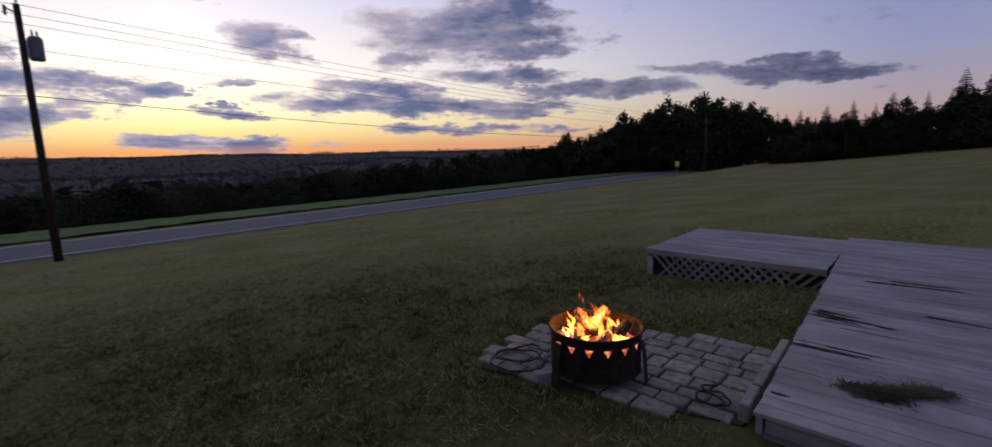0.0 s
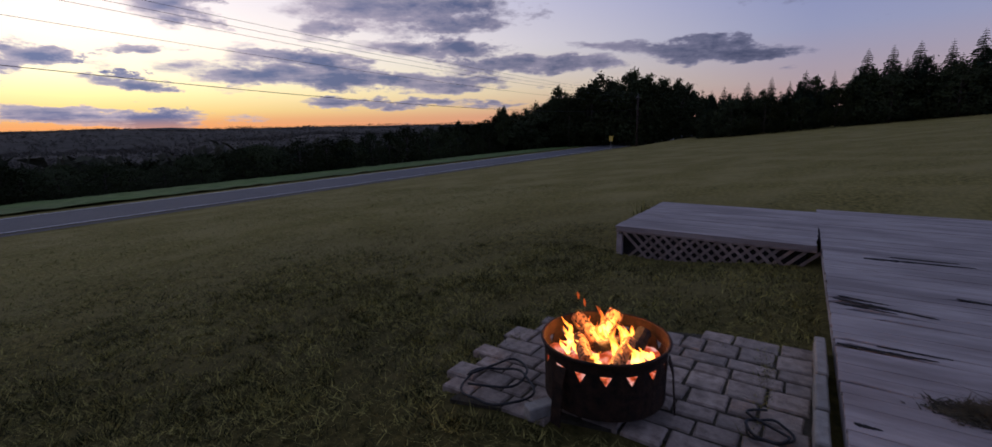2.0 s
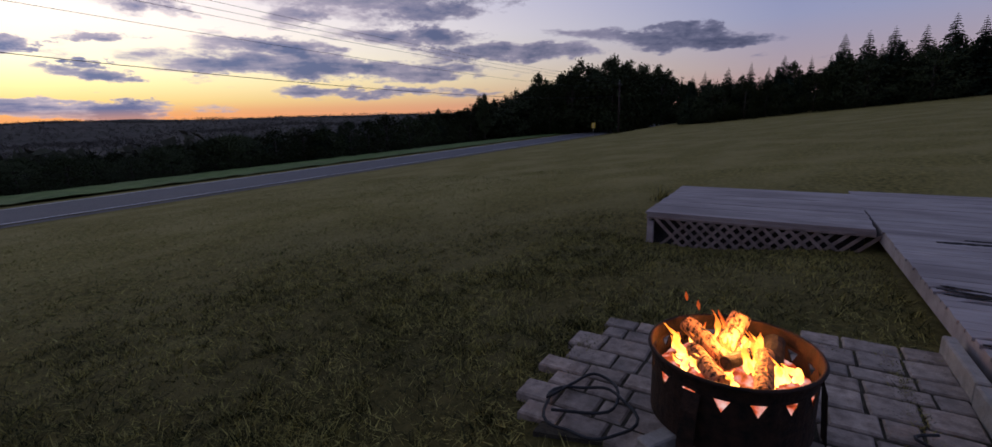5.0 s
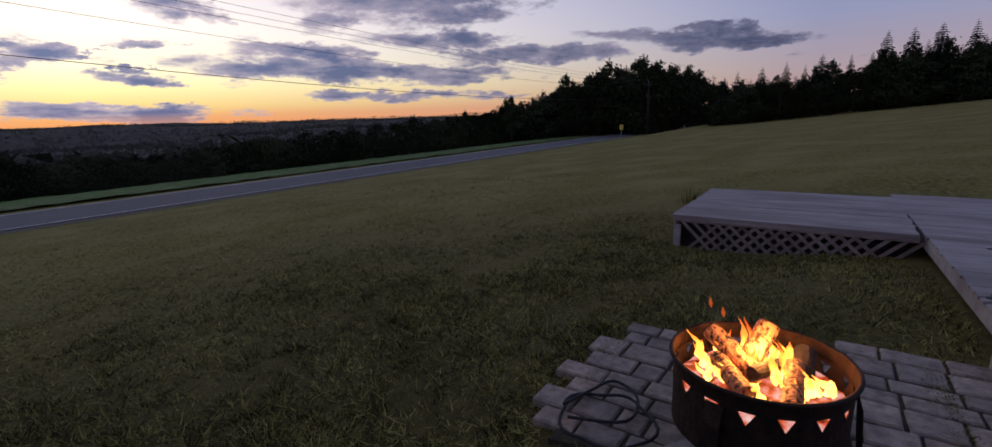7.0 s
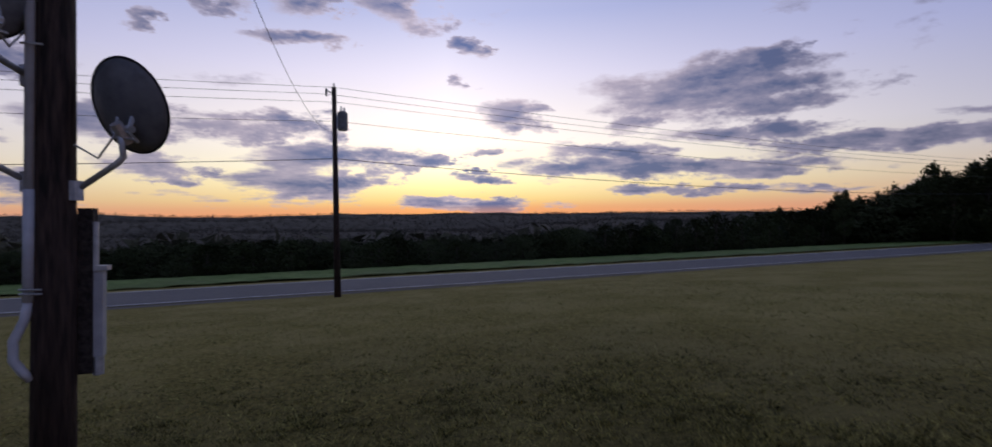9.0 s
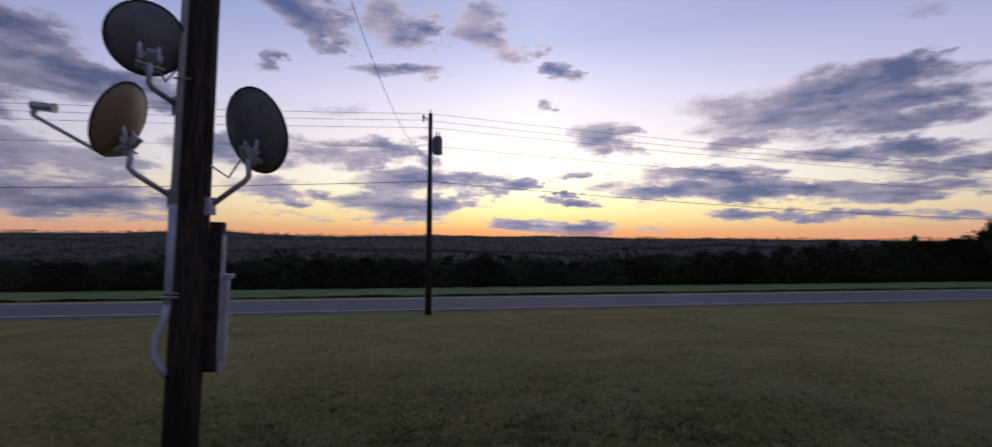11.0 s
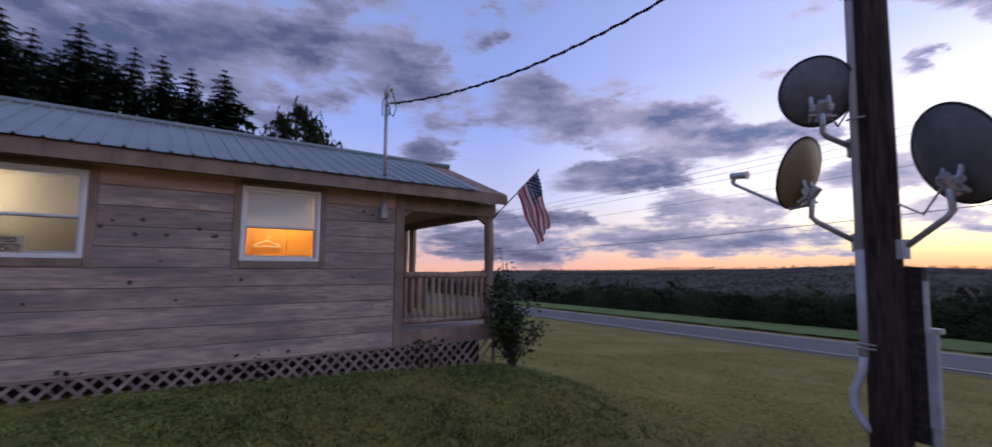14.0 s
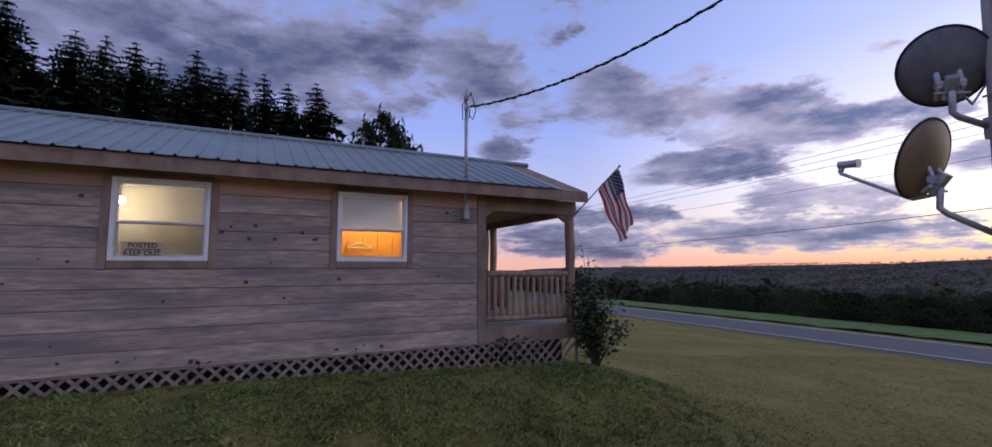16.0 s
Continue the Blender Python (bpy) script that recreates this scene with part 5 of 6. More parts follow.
part("bowl", Build().add([(0, 0, 0.0)] + [(r * math.cos(k * math.pi / 16), r * math.sin(k * math.pi / 16), zz) for r, zz in ((0.22, 0.01), (0.38, 0.05), (0.415, 0.06)) for k in range(32)],
                         [(0, 1 + k, 1 + (k + 1) % 32) for k in range(32)] + [(1 + j * 32 + k, 1 + j * 32 + (k + 1) % 32, 33 + j * 32 + (k + 1) % 32, 33 + j * 32 + k) for j in range(2) for k in range(32)]), RUST, pit)
for i in range(3):
    a = radians(150 + 120 * i)
    c_, s_ = math.cos(a), math.sin(a)
    part("leg", Build().add([((RR + dr) * c_ - w * s_, (RR + dr) * s_ + w * c_, z) for z, dr in ((0.16, -0.01), (0.06, 0.02), (-0.242, 0.045)) for w in (-0.045, 0.045)] +
                            [((RR + dr + 0.008) * c_ - w * s_, (RR + dr + 0.008) * s_ + w * c_, z) for z, dr in ((0.16, -0.01), (0.06, 0.02), (-0.242, 0.045)) for w in (-0.045, 0.045)],
                            [(0, 1, 3, 2), (2, 3, 5, 4), (6, 8, 9, 7), (8, 10, 11, 9), (0, 2, 8, 6), (2, 4, 10, 8), (1, 7, 9, 3), (3, 9, 11, 5), (4, 5, 11, 10), (0, 6, 7, 1)]), RUST, pit)

em = bpy.data.materials.new("embers")
em.use_nodes = True
nt = em.node_tree
pb = nt.nodes["Principled BSDF"]
pb.inputs["Base Color"].default_value = (0.03, 0.02, 0.015, 1)
pb.inputs["Roughness"].default_value = 0.95
ntx = nt.nodes.new("ShaderNodeTexNoise")
ntx.inputs["Scale"].default_value, ntx.inputs["Detail"].default_value = 16, 6
tcx = nt.nodes.new("ShaderNodeTexCoord")
nt.links.new(tcx.outputs["Object"], ntx.inputs["Vector"])
rmp = nt.nodes.new("ShaderNodeValToRGB")
for e, (p_, c_) in zip([rmp.color_ramp.elements[0], rmp.color_ramp.elements[1], rmp.color_ramp.elements.new(0.5)], ((0.34, (0.12, 0.008, 0.002)), (0.66, (1.0, 0.24, 0.075)), (0.46, (0.62, 0.075, 0.022)))):
    e.position, e.color = p_, (*c_, 1)
nt.links.new(ntx.outputs[0], rmp.inputs[0])
nt.links.new(rmp.outputs[0], pb.inputs["Emission Color"])
pb.inputs["Emission Strength"].default_value = 1.05
bed = Build()
for i in range(13):
    for k in range(36):
        r, a = 0.405 * i / 12, 2 * math.pi * k / 36
        x, y = r * math.cos(a), r * math.sin(a)
        bed.v.append((x, y, 0.085 + 0.05 * (1 - i / 12) + 0.05 * noise.noise((x * 9, y * 9, 2))))
bed.f = [(i * 36 + k, i * 36 + (k + 1) % 36, (i + 1) * 36 + (k + 1) % 36, (i + 1) * 36 + k) for i in range(12) for k in range(36)]
emb = part("ember_bed", bed, em, None)
emb.matrix_basis = PIT_FRAME
tagged(emb, "glowing orange embers and ash in the fire pit", "embers")


def firelog(p, q, r, material, label):
    p, q = Vector(p), Vector(q)
    t = thing("firewood_log", label, "log", PIT_FRAME.copy(), group="logs in the fire")
    pts = [p.lerp(q, i / 6) + Vector((random.uniform(-1, 1), random.uniform(-1, 1), random.uniform(-1, 1))) * r * 0.06 for i in range(7)]
    part("bark", Build().tube(pts, [r * random.uniform(0.94, 1.06) for _ in pts], 12), material, t, smooth=False)
    d = (q - p).normalized()
    part("cut_end", Build().tube([q, q + d * 0.006], [r * 0.96, r * 0.90], 12), CHAR, t)
    return t


# the walk passes on the side of lesser x; logs lean as they were thrown in
firelog((-0.02, 0.08, 0.12), (0.17, -0.02, 0.38), 0.058, BIRCH, "birch log standing up out of the fire, charred at its end")
firelog((-0.05, -0.02, 0.16), (0.12, 0.27, 0.30), 0.055, BIRCH, "birch log lying across the fire")
firelog((-0.26, 0.02, 0.16), (0.02, 0.20, 0.18), 0.050, BIRCH, "half-burnt birch log low in the fire")
firelog((-0.28, -0.18, 0.17), (0.06, -0.16, 0.22), 0.048, BIRCH, "half-burnt birch log low in the fire")
firelog((0.00, -0.20, 0.15), (0.24, -0.20, 0.23), 0.055, CHAR, "thick split log leaning on the rim")
firelog((-0.10, 0.02, 0.20), (0.10, -0.10, 0.19), 0.040, CHAR, "black charred log in the middle of the fire")


def flame_material():
    m = bpy.data.materials.new("flame")
    m.use_nodes = True
    nt = m.node_tree
    nt.nodes.clear()
    o = nt.nodes.new("ShaderNodeOutputMaterial")
    t = nt.nodes.new("ShaderNodeTexCoord")
    s = nt.nodes.new("ShaderNodeSeparateXYZ")
    nt.links.new(t.outputs["Object"], s.inputs[0])
    n = nt.nodes.new("ShaderNodeTexNoise")
    n.inputs["Scale"].default_value, n.inputs["Detail"].default_value = 14, 4
    nt.links.new(t.outputs["Object"], n.inputs["Vector"])
    h = nt.nodes.new("ShaderNodeMapRange")
    h.inputs[1].default_value, h.inputs[2].default_value = 0.10, 0.46
    nt.links.new(s.outputs[2], h.inputs[0])
    a = nt.nodes.new("ShaderNodeMath")
    a.operation = "MULTIPLY_ADD"
    nt.links.new(n.outputs[0], a.inputs[0])
    a.inputs[1].default_value = 0.9
    sub = nt.nodes.new("ShaderNodeMath")
    sub.operation = "SUBTRACT"
    nt.links.new(h.outputs[0], sub.inputs[0])
    sub.inputs[1].default_value = 0.42
    nt.links.new(sub.outputs[0], a.inputs[2])
    r = nt.nodes.new("ShaderNodeValToRGB")
    els = r.color_ramp.elements
    els[0].position, els[0].color = 0.0, (1.0, 0.56, 0.13, 1)
    els[1].position, els[1].color = 0.8, (0.85, 0.12, 0.02, 1)
    e = els.new(0.38)
    e.color = (1.0, 0.30, 0.035, 1)
    nt.links.new(a.outputs[0], r.inputs[0])
    st = nt.nodes.new("ShaderNodeMapRange")
    st.inputs[3].default_value, st.inputs[4].default_value = 5.6, 1.1
    nt.links.new(a.outputs[0], st.inputs[0])
    em_ = nt.nodes.new("ShaderNodeEmission")
    nt.links.new(r.outputs[0], em_.inputs[0])
    nt.links.new(st.outputs[0], em_.inputs[1])
    tr = nt.nodes.new("ShaderNodeBsdfTransparent")
    mx = nt.nodes.new("ShaderNodeMixShader")
    k = nt.nodes.new("ShaderNodeMapRange")
    k.inputs[1].default_value, k.inputs[2].default_value, k.inputs[3].default_value, k.inputs[4].default_value = 0.25, 0.75, 0.12, 0.72
    nt.links.new(a.outputs[0], k.inputs[0])
    nt.links.new(k.outputs[0], mx.inputs[0])
    nt.links.new(em_.outputs[0], mx.inputs[1])
    nt.links.new(tr.outputs[0], mx.inputs[2])
    nt.links.new(mx.outputs[0], o.inputs[0])
    return m


FLAME = flame_material()
fire = thing("fire", "bright yellow and orange flames over burning logs", "fire", PIT_FRAME.copy())
rf = random.Random(9)
SPOTS = [(0.10, 0.05, 0.30), (0.05, 0.12, 0.24), (0.02, 0.02, 0.22), (0.12, -0.10, 0.26), (0.06, -0.16, 0.22), (-0.04, -0.06, 0.18), (0.16, 0.20, 0.20), (0.20, 0.10, 0.24),
         (-0.06, -0.24, 0.20), (0.0, -0.30, 0.16), (-0.16, -0.20, 0.13), (-0.12, 0.14, 0.14), (-0.02, 0.26, 0.18), (0.10, 0.30, 0.15), (0.0, 0.16, 0.20), (0.22, -0.06, 0.18),
         (-0.22, 0.02, 0.09), (-0.20, -0.06, 0.09), (0.14, 0.0, 0.20), (-0.10, -0.14, 0.16), (0.02, -0.08, 0.24), (0.18, -0.18, 0.16), (-0.14, 0.24, 0.12), (0.07, 0.02, 0.33)]
for x, y, hh in SPOTS:
    for rep in range(2):
        n = 11
        px, py = x + rf.uniform(-0.03, 0.03), y + rf.uniform(-0.03, 0.03)
        w = rf.uniform(0.016, 0.042)
        ht = hh * rf.uniform(0.35, 1.05)
        ph, sw = rf.uniform(0, 6.28), rf.uniform(0.015, 0.045)
        pts, rad = [], []
        for i in range(n):
            u = i / (n - 1)
            pts.append((px + sw * u * math.sin(ph + u * 6.0) + 0.02 * u, py + sw * u * math.cos(ph * 1.7 + u * 5.0) + 0.05 * u * u, 0.12 + ht * u))
            rad.append(max(0.0012, w * (math.sin(math.pi * min(1, 0.18 + 0.82 * u)) ** 1.2) * (1 + 0.35 * math.sin(u * 17 + ph))))
        part("flame", Build().tube(pts, rad, 8, squash=0.45), FLAME, fire, smooth=True)
for x, y, z in ((0.16, 0.28, 0.42), (0.10, 0.20, 0.40)):
    part("flame", Build().tube([(x, y, z), (x + 0.01, y + 0.008, z + 0.025), (x + 0.006, y + 0.012, z + 0.06)], [0.002, 0.011, 0.001], 6), FLAME, fire, smooth=True)

fl = bpy.data.lights.new("fire_light", "POINT")
fl.energy, fl.color, fl.shadow_soft_size = 44.0, (1.0, 0.37, 0.09), 0.12
flo = new("fire_light", fl)
flo.parent, flo.location = fire, (0.0, 0.0, 0.30)

PATIO = [(3.04, 2.33), (4.55, 2.33), (4.98, 1.10), (5.04, 0.25), (3.55, 0.25), (3.24, 1.60)]
patio = tagged(new("patio", Build().add([(x, y, -0.096) for x, y in PATIO] + [(x, y, -0.19) for x, y in PATIO],
                                        [(0, 1, 2, 3, 4, 5), (6, 11, 10, 9, 8, 7)] + [(i, (i + 1) % 6, 6 + (i + 1) % 6, 6 + i) for i in range(6)]).mesh("patio", SOIL)),
               "patio of uneven grey concrete pavers with weedy joints", "patio", kind="structure")

blk = thing("concrete_block", "pale concrete block under the fire pit's leg", "block", pose(3.20, 1.72, -0.085, 0, 0, -32))
part("body", Build().box(-0.10, 0.10, -0.045, 0.045, 0, 0.085, 0.008), CONCRETE, blk)
for x0, x1 in ((4.45, 5.09), (3.98, 4.42), (3.60, 3.95)):
    k = thing("edging_block", "pale concrete edging block beside the deck", "block", pose((x0 + x1) / 2, 0.285 + 0.03 * (x0 - 4), -0.085, 0, 0, 2.4), group="edging blocks")
    part("body", Build().box(-(x1 - x0) / 2, (x1 - x0) / 2, -0.036, 0.036, -0.02, 0.125, 0.010), CONCRETE, k)
for x, y in ((3.60, 0.02), (3.72, -0.55), (3.62, -1.6)):
    k = thing("support_block", "concrete block under the deck's edge", "block", pose(x, y, -0.12), group="blocks under the deck")
    part("body", Build().box(-0.1, 0.1, -0.18, 0.1, 0, 0.085, 0.008), CONCRETE, k)

# hose lying in loops
def hose(name, label, cx, cy, loops, r, thick, tail):
    pts = []
    n = int(34 * loops)
    for i in range(n + 1):
        a = 2 * math.pi * i / 34 + 0.7
        rr = r * (1 + 0.10 * math.sin(i * 0.37) + 0.06 * math.sin(i * 0.9))
        pts.append((cx + rr * math.cos(a), cy + rr * 0.92 * math.sin(a), -0.062 + 0.004 * i / 10 + 0.008 * math.sin(i * 0.5)))
    pts += tail
    fine = []
    V = [Vector(p) for p in pts]
    for i in range(len(V) - 1):
        p0, p1, p2, p3 = V[max(i - 1, 0)], V[i], V[i + 1], V[min(i + 2, len(V) - 1)]
        for k in range(5 if i >= n else 1):
            t = k / (5 if i >= n else 1)
            fine.append(0.5 * ((2 * p1) + (p2 - p0) * t + (2 * p0 - 5 * p1 + 4 * p2 - p3) * t * t + (3 * p1 - p0 - 3 * p2 + p3) * t ** 3))
    pts = fine + [V[-1]]
    return tagged(part(name, Build().tube(pts, thick, 8), RUBBER, smooth=True), label, "hose")


hose("garden_hose", "black rubber hose looped on the pavers", 3.30, 2.12, 1.15, 0.25, 0.009, [(3.50, 2.30, -0.05), (3.66, 2.22, -0.045), (3.58, 2.05, -0.05), (3.33, 2.02, -0.05), (3.20, 2.30, -0.05)])
hose("garden_hose", "black rubber hose coiled on the pavers", 3.72, 0.52, 1.6, 0.12, 0.008, [(3.85, 0.65, -0.05), (3.95, 0.55, -0.055)])


# loose grass and weeds
def blades(name, label, pts, hmin, hmax, wid, material, seed, lean=0.5, category="grass"):
    r = np.random.RandomState(seed)
    n = len(pts)
    a = r.rand(n) * 6.283
    h = hmin + (hmax - hmin) * r.rand(n)
    dx, dy = np.cos(a), np.sin(a)
    lx, ly = r.normal(size=n) * lean * h, r.normal(size=n) * lean * h
    P = np.asarray(pts, float)
    # tufts stand higher than the grass between them
    h = h * np.array([0.85 + 0.9 * noise.noise((x * 5.5, y * 5.5, 0.3)) for x, y, z in pts])
    v = np.empty((n, 3, 3), np.float32)
    w = wid * (0.6 + 0.8 * r.rand(n))
    v[:, 0] = P + np.stack([dx * w, dy * w, np.zeros(n)], 1)
    v[:, 1] = P - np.stack([dx * w, dy * w, np.zeros(n)], 1)
    v[:, 2] = P + np.stack([lx, ly, h], 1)
    me = bpy.data.meshes.new(name)
    me.vertices.add(3 * n)
    me.vertices.foreach_set("co", v.ravel())
    me.loops.add(3 * n)
    me.loops.foreach_set("vertex_index", np.arange(3 * n))
    me.polygons.add(n)
    me.polygons.foreach_set("loop_start", np.arange(0, 3 * n, 3))
    me.update()
    me.validate()
    me.materials.append(material)
    return tagged(new(name, me), label, category, kind="stuff")


def bare(x, y):
    if 3.2 < x < 11.0 and y < 0.2 + (x - 3.4) * 0.043:
        return True
    if 7.95 < x < 10.7 and 0.2 < y < 3.1:
        return True
    if 2.98 + 0.22 * (2.34 - y) < x < 5.06 - max(0, y - 1) * 0.36 and 0.1 < y < 2.36:
        return True
    hx, hy = (x - 0.316) * 0.9976 + (y + 0.263) * 0.0698, -(x - 0.316) * 0.0698 + (y + 0.263) * 0.9976
    return hx < -6.15 and hy < 6.85


def scatter(n, x0, x1, y0, y1, seed, patchy=0.0, falloff=None):
    r = random.Random(seed)
    out = []
    while len(out) < n:
        x, y = r.uniform(x0, x1), r.uniform(y0, y1)
        if bare(x, y):
            continue
        if patchy and noise.noise((x * 0.9, y * 0.9, 1.5)) + r.uniform(-patchy, patchy) < -0.1:
            continue
        out.append((x, y, land(x, y) - 0.004))
    return out


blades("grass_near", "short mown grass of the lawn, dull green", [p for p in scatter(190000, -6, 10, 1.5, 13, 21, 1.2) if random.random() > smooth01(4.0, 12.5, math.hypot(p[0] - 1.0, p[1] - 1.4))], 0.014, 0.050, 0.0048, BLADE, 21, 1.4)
blades("grass_beyond", "short mown grass of the lawn, dull green", [p for p in scatter(90000, -12, 18, 5, 26, 22, 1.2) if random.random() > smooth01(14, 26, p[1]) and random.random() < smooth01(5, 10, p[1])], 0.015, 0.055, 0.008, FARBLADE, 22, 1.5)
blades("grass_by_deck", "rough grass beside the deck and patio", scatter(26000, 2.2, 8.2, 0.3, 4.5, 23, 0.8), 0.02, 0.07, 0.004, BLADE, 23, 1.0)
def tufts(n, x0, x1, y0, y1, seed, blades_each, spread_):
    r = random.Random(seed)
    out = []
    for x, y, z in scatter(n, x0, x1, y0, y1, seed, 0.7):
        k = r.randint(blades_each // 2, blades_each)
        for _ in range(k):
            px, py = x + r.gauss(0, spread_), y + r.gauss(0, spread_)
            if not bare(px, py):
                out.append((px, py, z))
    return out


blades("grass_tufts", "ragged tufts of longer grass scattered over the lawn", [p for p in tufts(8200, -5, 9, 1.6, 9.5, 31, 22, 0.035) if random.random() > smooth01(3.2, 9.0, math.hypot(p[0] - 1.0, p[1] - 1.4))], 0.03, 0.085, 0.0042, BLADE, 31, 0.9)
CLOVER = mat("clover", (0.034, 0.060, 0.015), (0.32, 0.37, 0.11), 2.2, 0.8, 0, spec=0.15, lo=0.1, hi=1.0, island=True)
blades("grass_by_cabin", "thick green grass and clover along the cabin", [p for p in scatter(105000, -6.4, -1.2, -6.5, 8.2, 24, 0.6) if random.random() < (1 - smooth01(-4.2, -1.6, p[0])) * (1 - smooth01(5.4, 8.0, p[1]))], 0.02, 0.062, 0.008, CLOVER, 24, 1.2)
blades("weeds_in_joints", "small weeds in the joints of the patio", [(random.gauss(4.35, 0.45) if i % 3 else random.gauss(4.9, 0.12), random.gauss(0.62, 0.035) if i % 3 else random.uniform(0.3, 1.0), -0.10) for i in range(1500)], 0.012, 0.045, 0.003, BLADE, 25, 0.9, "weeds")
STRAW = mat("straw", (0.05, 0.038, 0.02), (0.16, 0.125, 0.07), 6, 0.9, 0, spec=0.1)
blades("grass_clippings", "clump of dry dark grass clippings on the deck", [(4.16 + 0.34 * u + random.gauss(0, 0.035), -0.34 - 0.42 * u + random.gauss(0, 0.06), 0.102) for u in [random.random() for _ in range(2600)]], 0.006, 0.035, 0.004, STRAW, 26, 2.2, "clippings")
blades("wet_debris", "dark matted leaf litter on the deck", [(4.20 + random.gauss(0, 0.05), -0.40 + random.gauss(0, 0.09), 0.102) for _ in range(1500)], 0.003, 0.018, 0.008, SOIL, 27, 2.5, "litter")
blades("tall_weeds", "tall weeds at the corner of the deck", [(10.75 + random.gauss(0, 0.10), 3.38 + random.gauss(0, 0.12), land(10.7, 3.35)) for _ in range(200)], 0.08, 0.32, 0.010, BLADE, 28, 0.25, "weeds")

# bush at the porch corner
bush = thing("bush", "leafy green shrub at the porch corner", "shrub", house.matrix_basis @ pose(-5.98, 6.95, -0.05))
lf = Build()
rb = random.Random(3)
for i in range(26):
    a, r = rb.uniform(0, 6.28), rb.uniform(0.1, 0.70)
    top = Vector((r * math.cos(a) * 0.8, r * math.sin(a), rb.uniform(0.9, 2.05) * (1 - 0.45 * r)))
    if i < 3:
        top = Vector((0.05 * i, -0.22 + 0.08 * i, 2.02 - 0.18 * i))
    pts = [Vector((0.05 * math.cos(a), 0.05 * math.sin(a), 0)), top * 0.5 + Vector((0, 0, 0.12)), top]
    part("stem", Build().tube(pts, [0.012, 0.008, 0.003], 5), BARK, bush)
    for k in range(85 if i >= 3 else 45):
        u = rb.uniform(0.18, 1.0)
        c = (pts[0].lerp(pts[1], u * 2) if u < 0.5 else pts[1].lerp(pts[2], u * 2 - 1)) + Vector((rb.gauss(0, 0.10), rb.gauss(0, 0.10), rb.gauss(0, 0.07))) * (1.0 if i >= 3 else 0.55)
        d = Vector((rb.uniform(-1, 1), rb.uniform(-1, 1), rb.uniform(-0.7, 0.3))).normalized()
        s = d.cross(Vector((rb.uniform(-1, 1), rb.uniform(-1, 1), 1))).normalized()
        ln = rb.uniform(0.06, 0.115)
        lf.add([c, c + d * ln * 0.5 + s * ln * 0.30, c + d * ln, c + d * ln * 0.5 - s * ln * 0.30], [(0, 1, 2, 3)])
BUSHLEAF = mat("bush_leaf", (0.022, 0.035, 0.014), (0.060, 0.080, 0.032), 3, 0.6, 0, spec=0.3)
part("foliage", lf.mesh("foliage", BUSHLEAF, False, False), None, bush)
for x, y, n in ((-6.05, 3.0, 26), (-6.05, 5.2, 16), (-6.05, 5.3, 14), (-6.1, 1.2, 10), (-6.05, 5.45, 18)):
    vine = thing("creeper", "small leafy creeper on the lattice skirt", "vine", house.matrix_basis @ pose(x, y, 0.12), group="creepers on the skirt")
    lf, st = Build(), Build().tube([(-0.02, 0, 0.0), (-0.06, 0.03, 0.2), (-0.08, 0.06, 0.38)], 0.004, 4)
    for k in range(n):
        c = Vector((rb.gauss(-0.04, 0.03), rb.gauss(0.02, 0.08), rb.uniform(0.0, 0.42)))
        d = Vector((rb.uniform(0.1, 1), rb.uniform(-1, 1), rb.uniform(-0.9, 0.2))).normalized()
        s = d.orthogonal().normalized()
        ln = rb.uniform(0.05, 0.09)
        lf.add([c, c + d * ln * 0.5 + s * ln * 0.4, c + d * ln, c + d * ln * 0.5 - s * ln * 0.4], [(0, 1, 2, 3)])
    part("stem", st, BARK, vine)
    part("foliage", lf, BUSHLEAF, vine)

# ---- pieces of walls and pavements ----
ROWS = 10
ROWH = (HT - HB) / ROWS
rs = random.Random(17)
for i in range(ROWS):
    z0, z1 = HB + i * ROWH, HB + (i + 1) * ROWH
    if z1 > WZ0 + 0.02 and z0 < WZ1 + 0.02:
        a, segs = Y0, []
        for p, q in WINDOWS:
            segs.append((a, p - 0.02))
            a = q + 0.02
        segs.append((a, 4.888))
    else:
        j = rs.uniform(-3.6, -1.6)
        segs = [(Y0, j), (j, 4.888)]
    for a, c in segs:
        o = rs.uniform(-0.003, 0.003)
        ob = part("wall_board", Build().box(HX - 0.022, HX + o, a + 0.001, c - 0.001, z0 + 0.0028, z1 - 0.0028, 0.006), FRESH if i == ROWS - 1 else SIDING, side_wall)
knot_meshes = [Build().add([(0.0045, r * 1.2 * math.cos(k * 0.7854), r * math.sin(k * 0.7854)) for k in range(8)] + [(0.0058, 0, 0)], [(k, (k + 1) % 8, 8) for k in range(8)]).mesh("knot", KNOT) for r in (0.009, 0.013, 0.018, 0.025)]
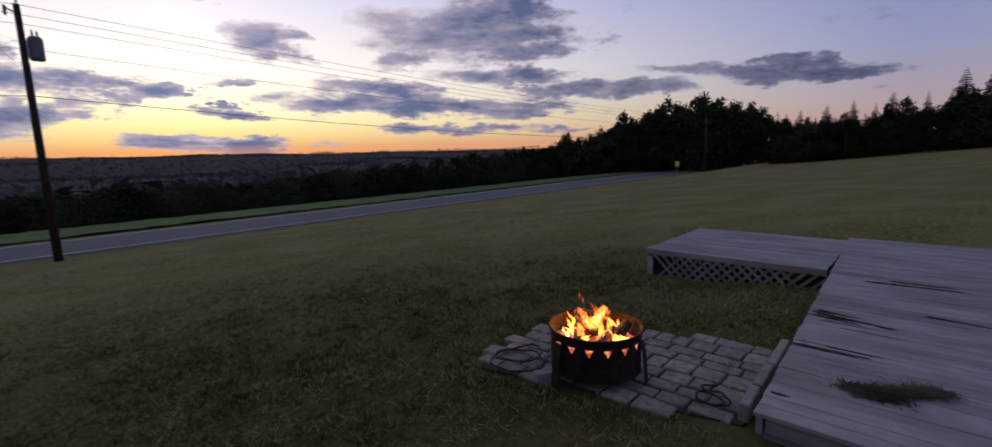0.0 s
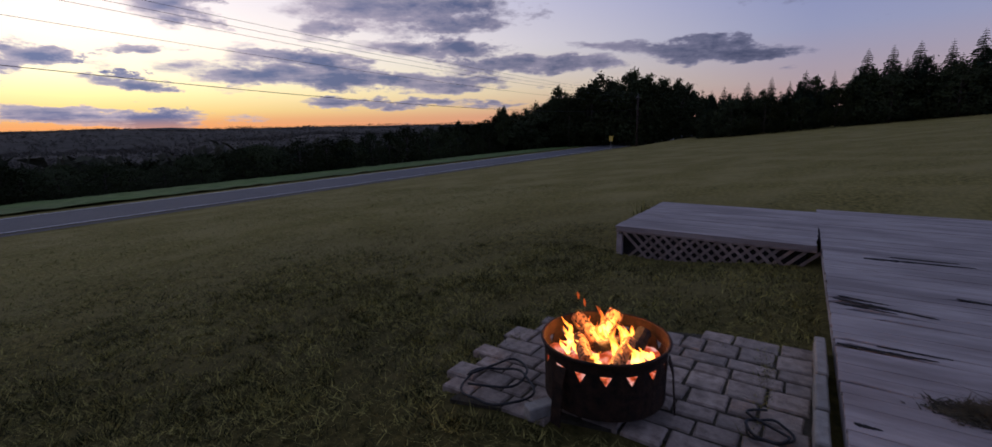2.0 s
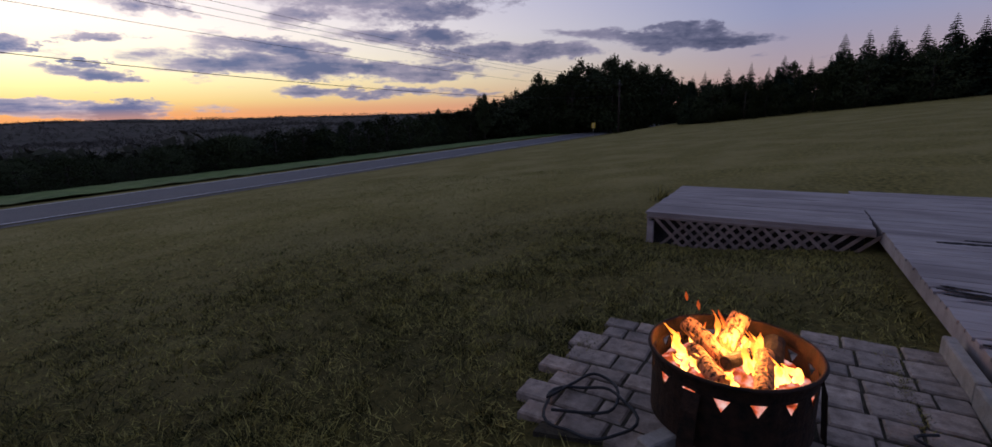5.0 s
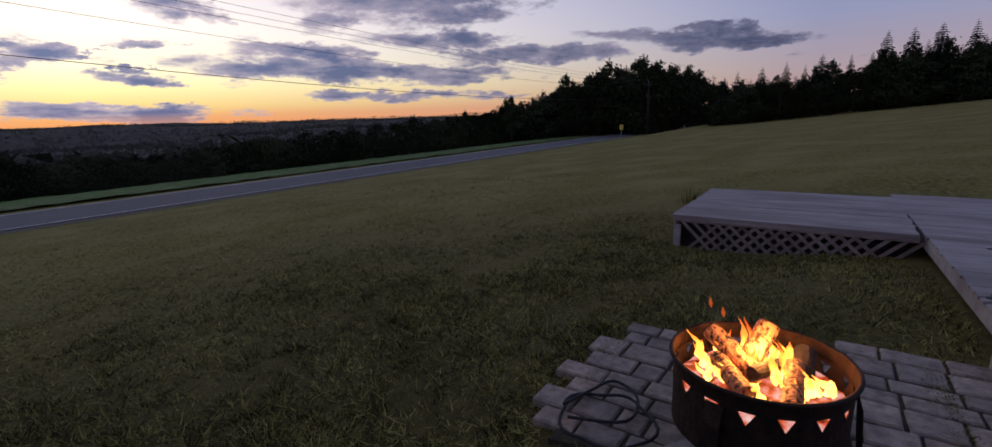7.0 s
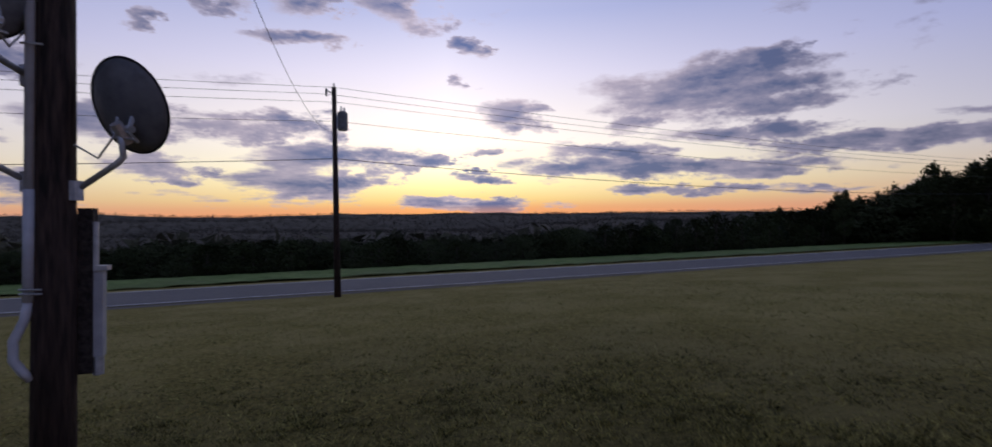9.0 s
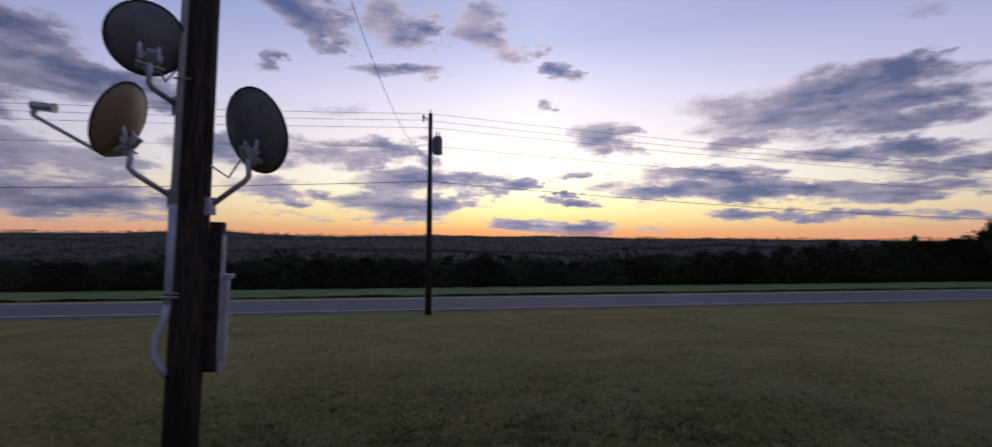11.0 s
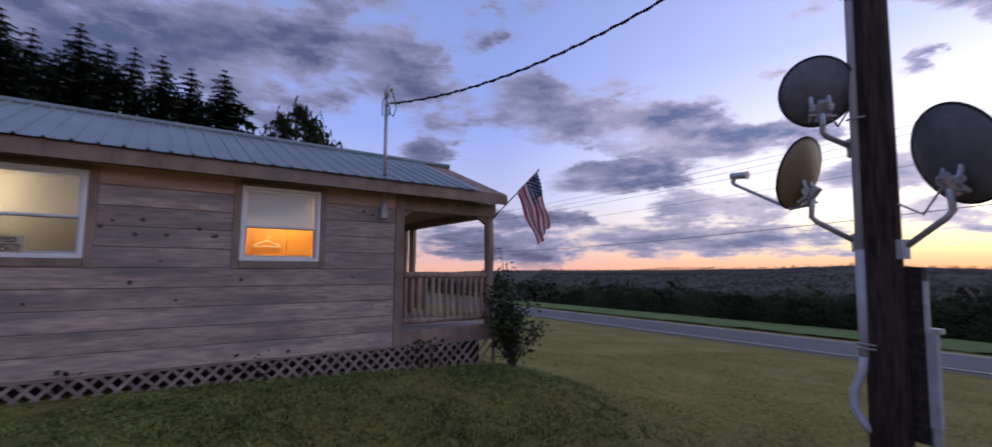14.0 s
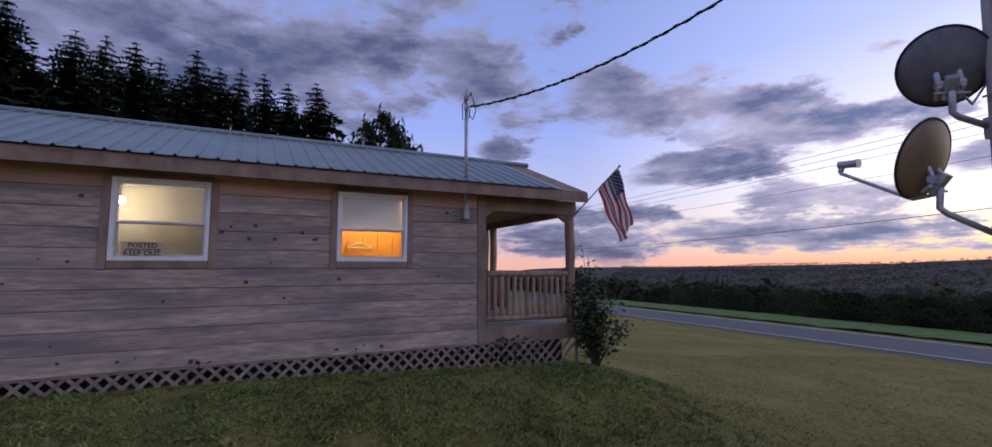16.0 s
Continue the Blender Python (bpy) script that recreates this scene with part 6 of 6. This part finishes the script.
for _ in range(46):
    y, i = rs.uniform(-2.5, 4.8), rs.randrange(ROWS - 1)
    z = HB + (i + rs.uniform(0.25, 0.75)) * ROWH
    if any(p - 0.12 < y < q + 0.12 for p, q in WINDOWS) and WZ0 - 0.15 < z < WZ1 + 0.1:
        continue
    ob = part("knot", knot_meshes[rs.randrange(4)], None, side_wall)
    ob.location = (HX, y, z)

for y in (1.44, 1.74, 2.03, 2.28, 2.56):
    ob = part("knot", knot_meshes[3], None, side_wall)
    ob.location = (HX, y + rs.uniform(-0.06, 0.06), 2.02 + rs.uniform(-0.09, 0.07))


def paver(w, l):
    b = Build()
    j = lambda: random.uniform(-0.006, 0.006)
    e = 0.010
    lo = [(-w / 2, -l / 2), (w / 2, -l / 2), (w / 2, l / 2), (-w / 2, l / 2)]
    lo = [(x + j(), y + j()) for x, y in lo]
    b.v = [(x, y, -0.06) for x, y in lo] + [(x, y, -e) for x, y in lo] + [(x - math.copysign(e, x), y - math.copysign(e, y), random.uniform(-0.002, 0.002)) for x, y in lo]
    b.f = [(k, (k + 1) % 4, 4 + (k + 1) % 4, 4 + k) for k in range(4)] + [(4 + k, 4 + (k + 1) % 4, 8 + (k + 1) % 4, 8 + k) for k in range(4)] + [(8, 9, 10, 11), (3, 2, 1, 0)]
    return b.mesh("paver", PAVER)


PAVERS = {(w, l): [paver(w - 0.022, l - 0.022) for _ in range(3)] for w in (0.17, 0.2, 0.24) for l in (0.17, 0.25, 0.33)}
rp = random.Random(8)
x = 2.96
while x < 5.2:
    w = rp.choice((0.17, 0.2, 0.24))
    y = 0.36 + rp.uniform(-0.12, 0.0)
    while y < 2.35:
        l = rp.choice((0.17, 0.25, 0.25, 0.33))
        mx_, my = x + w / 2, y + l / 2
        if mx_ < 5.02 - max(0, my - 1) * 0.36 + rp.uniform(-0.05, 0.05) and mx_ > 3.05 + 0.22 * (2.34 - my) and not (0.58 < my < 0.60):
            ob = part("paver", rp.choice(PAVERS[w, l]), None, patio)
            ob.location = (mx_, my, -0.080 + rp.uniform(-0.006, 0.004))
            ob.rotation_euler = (rp.uniform(-0.012, 0.012), rp.uniform(-0.012, 0.012), rp.uniform(-0.025, 0.025))
        y += l
    x += w
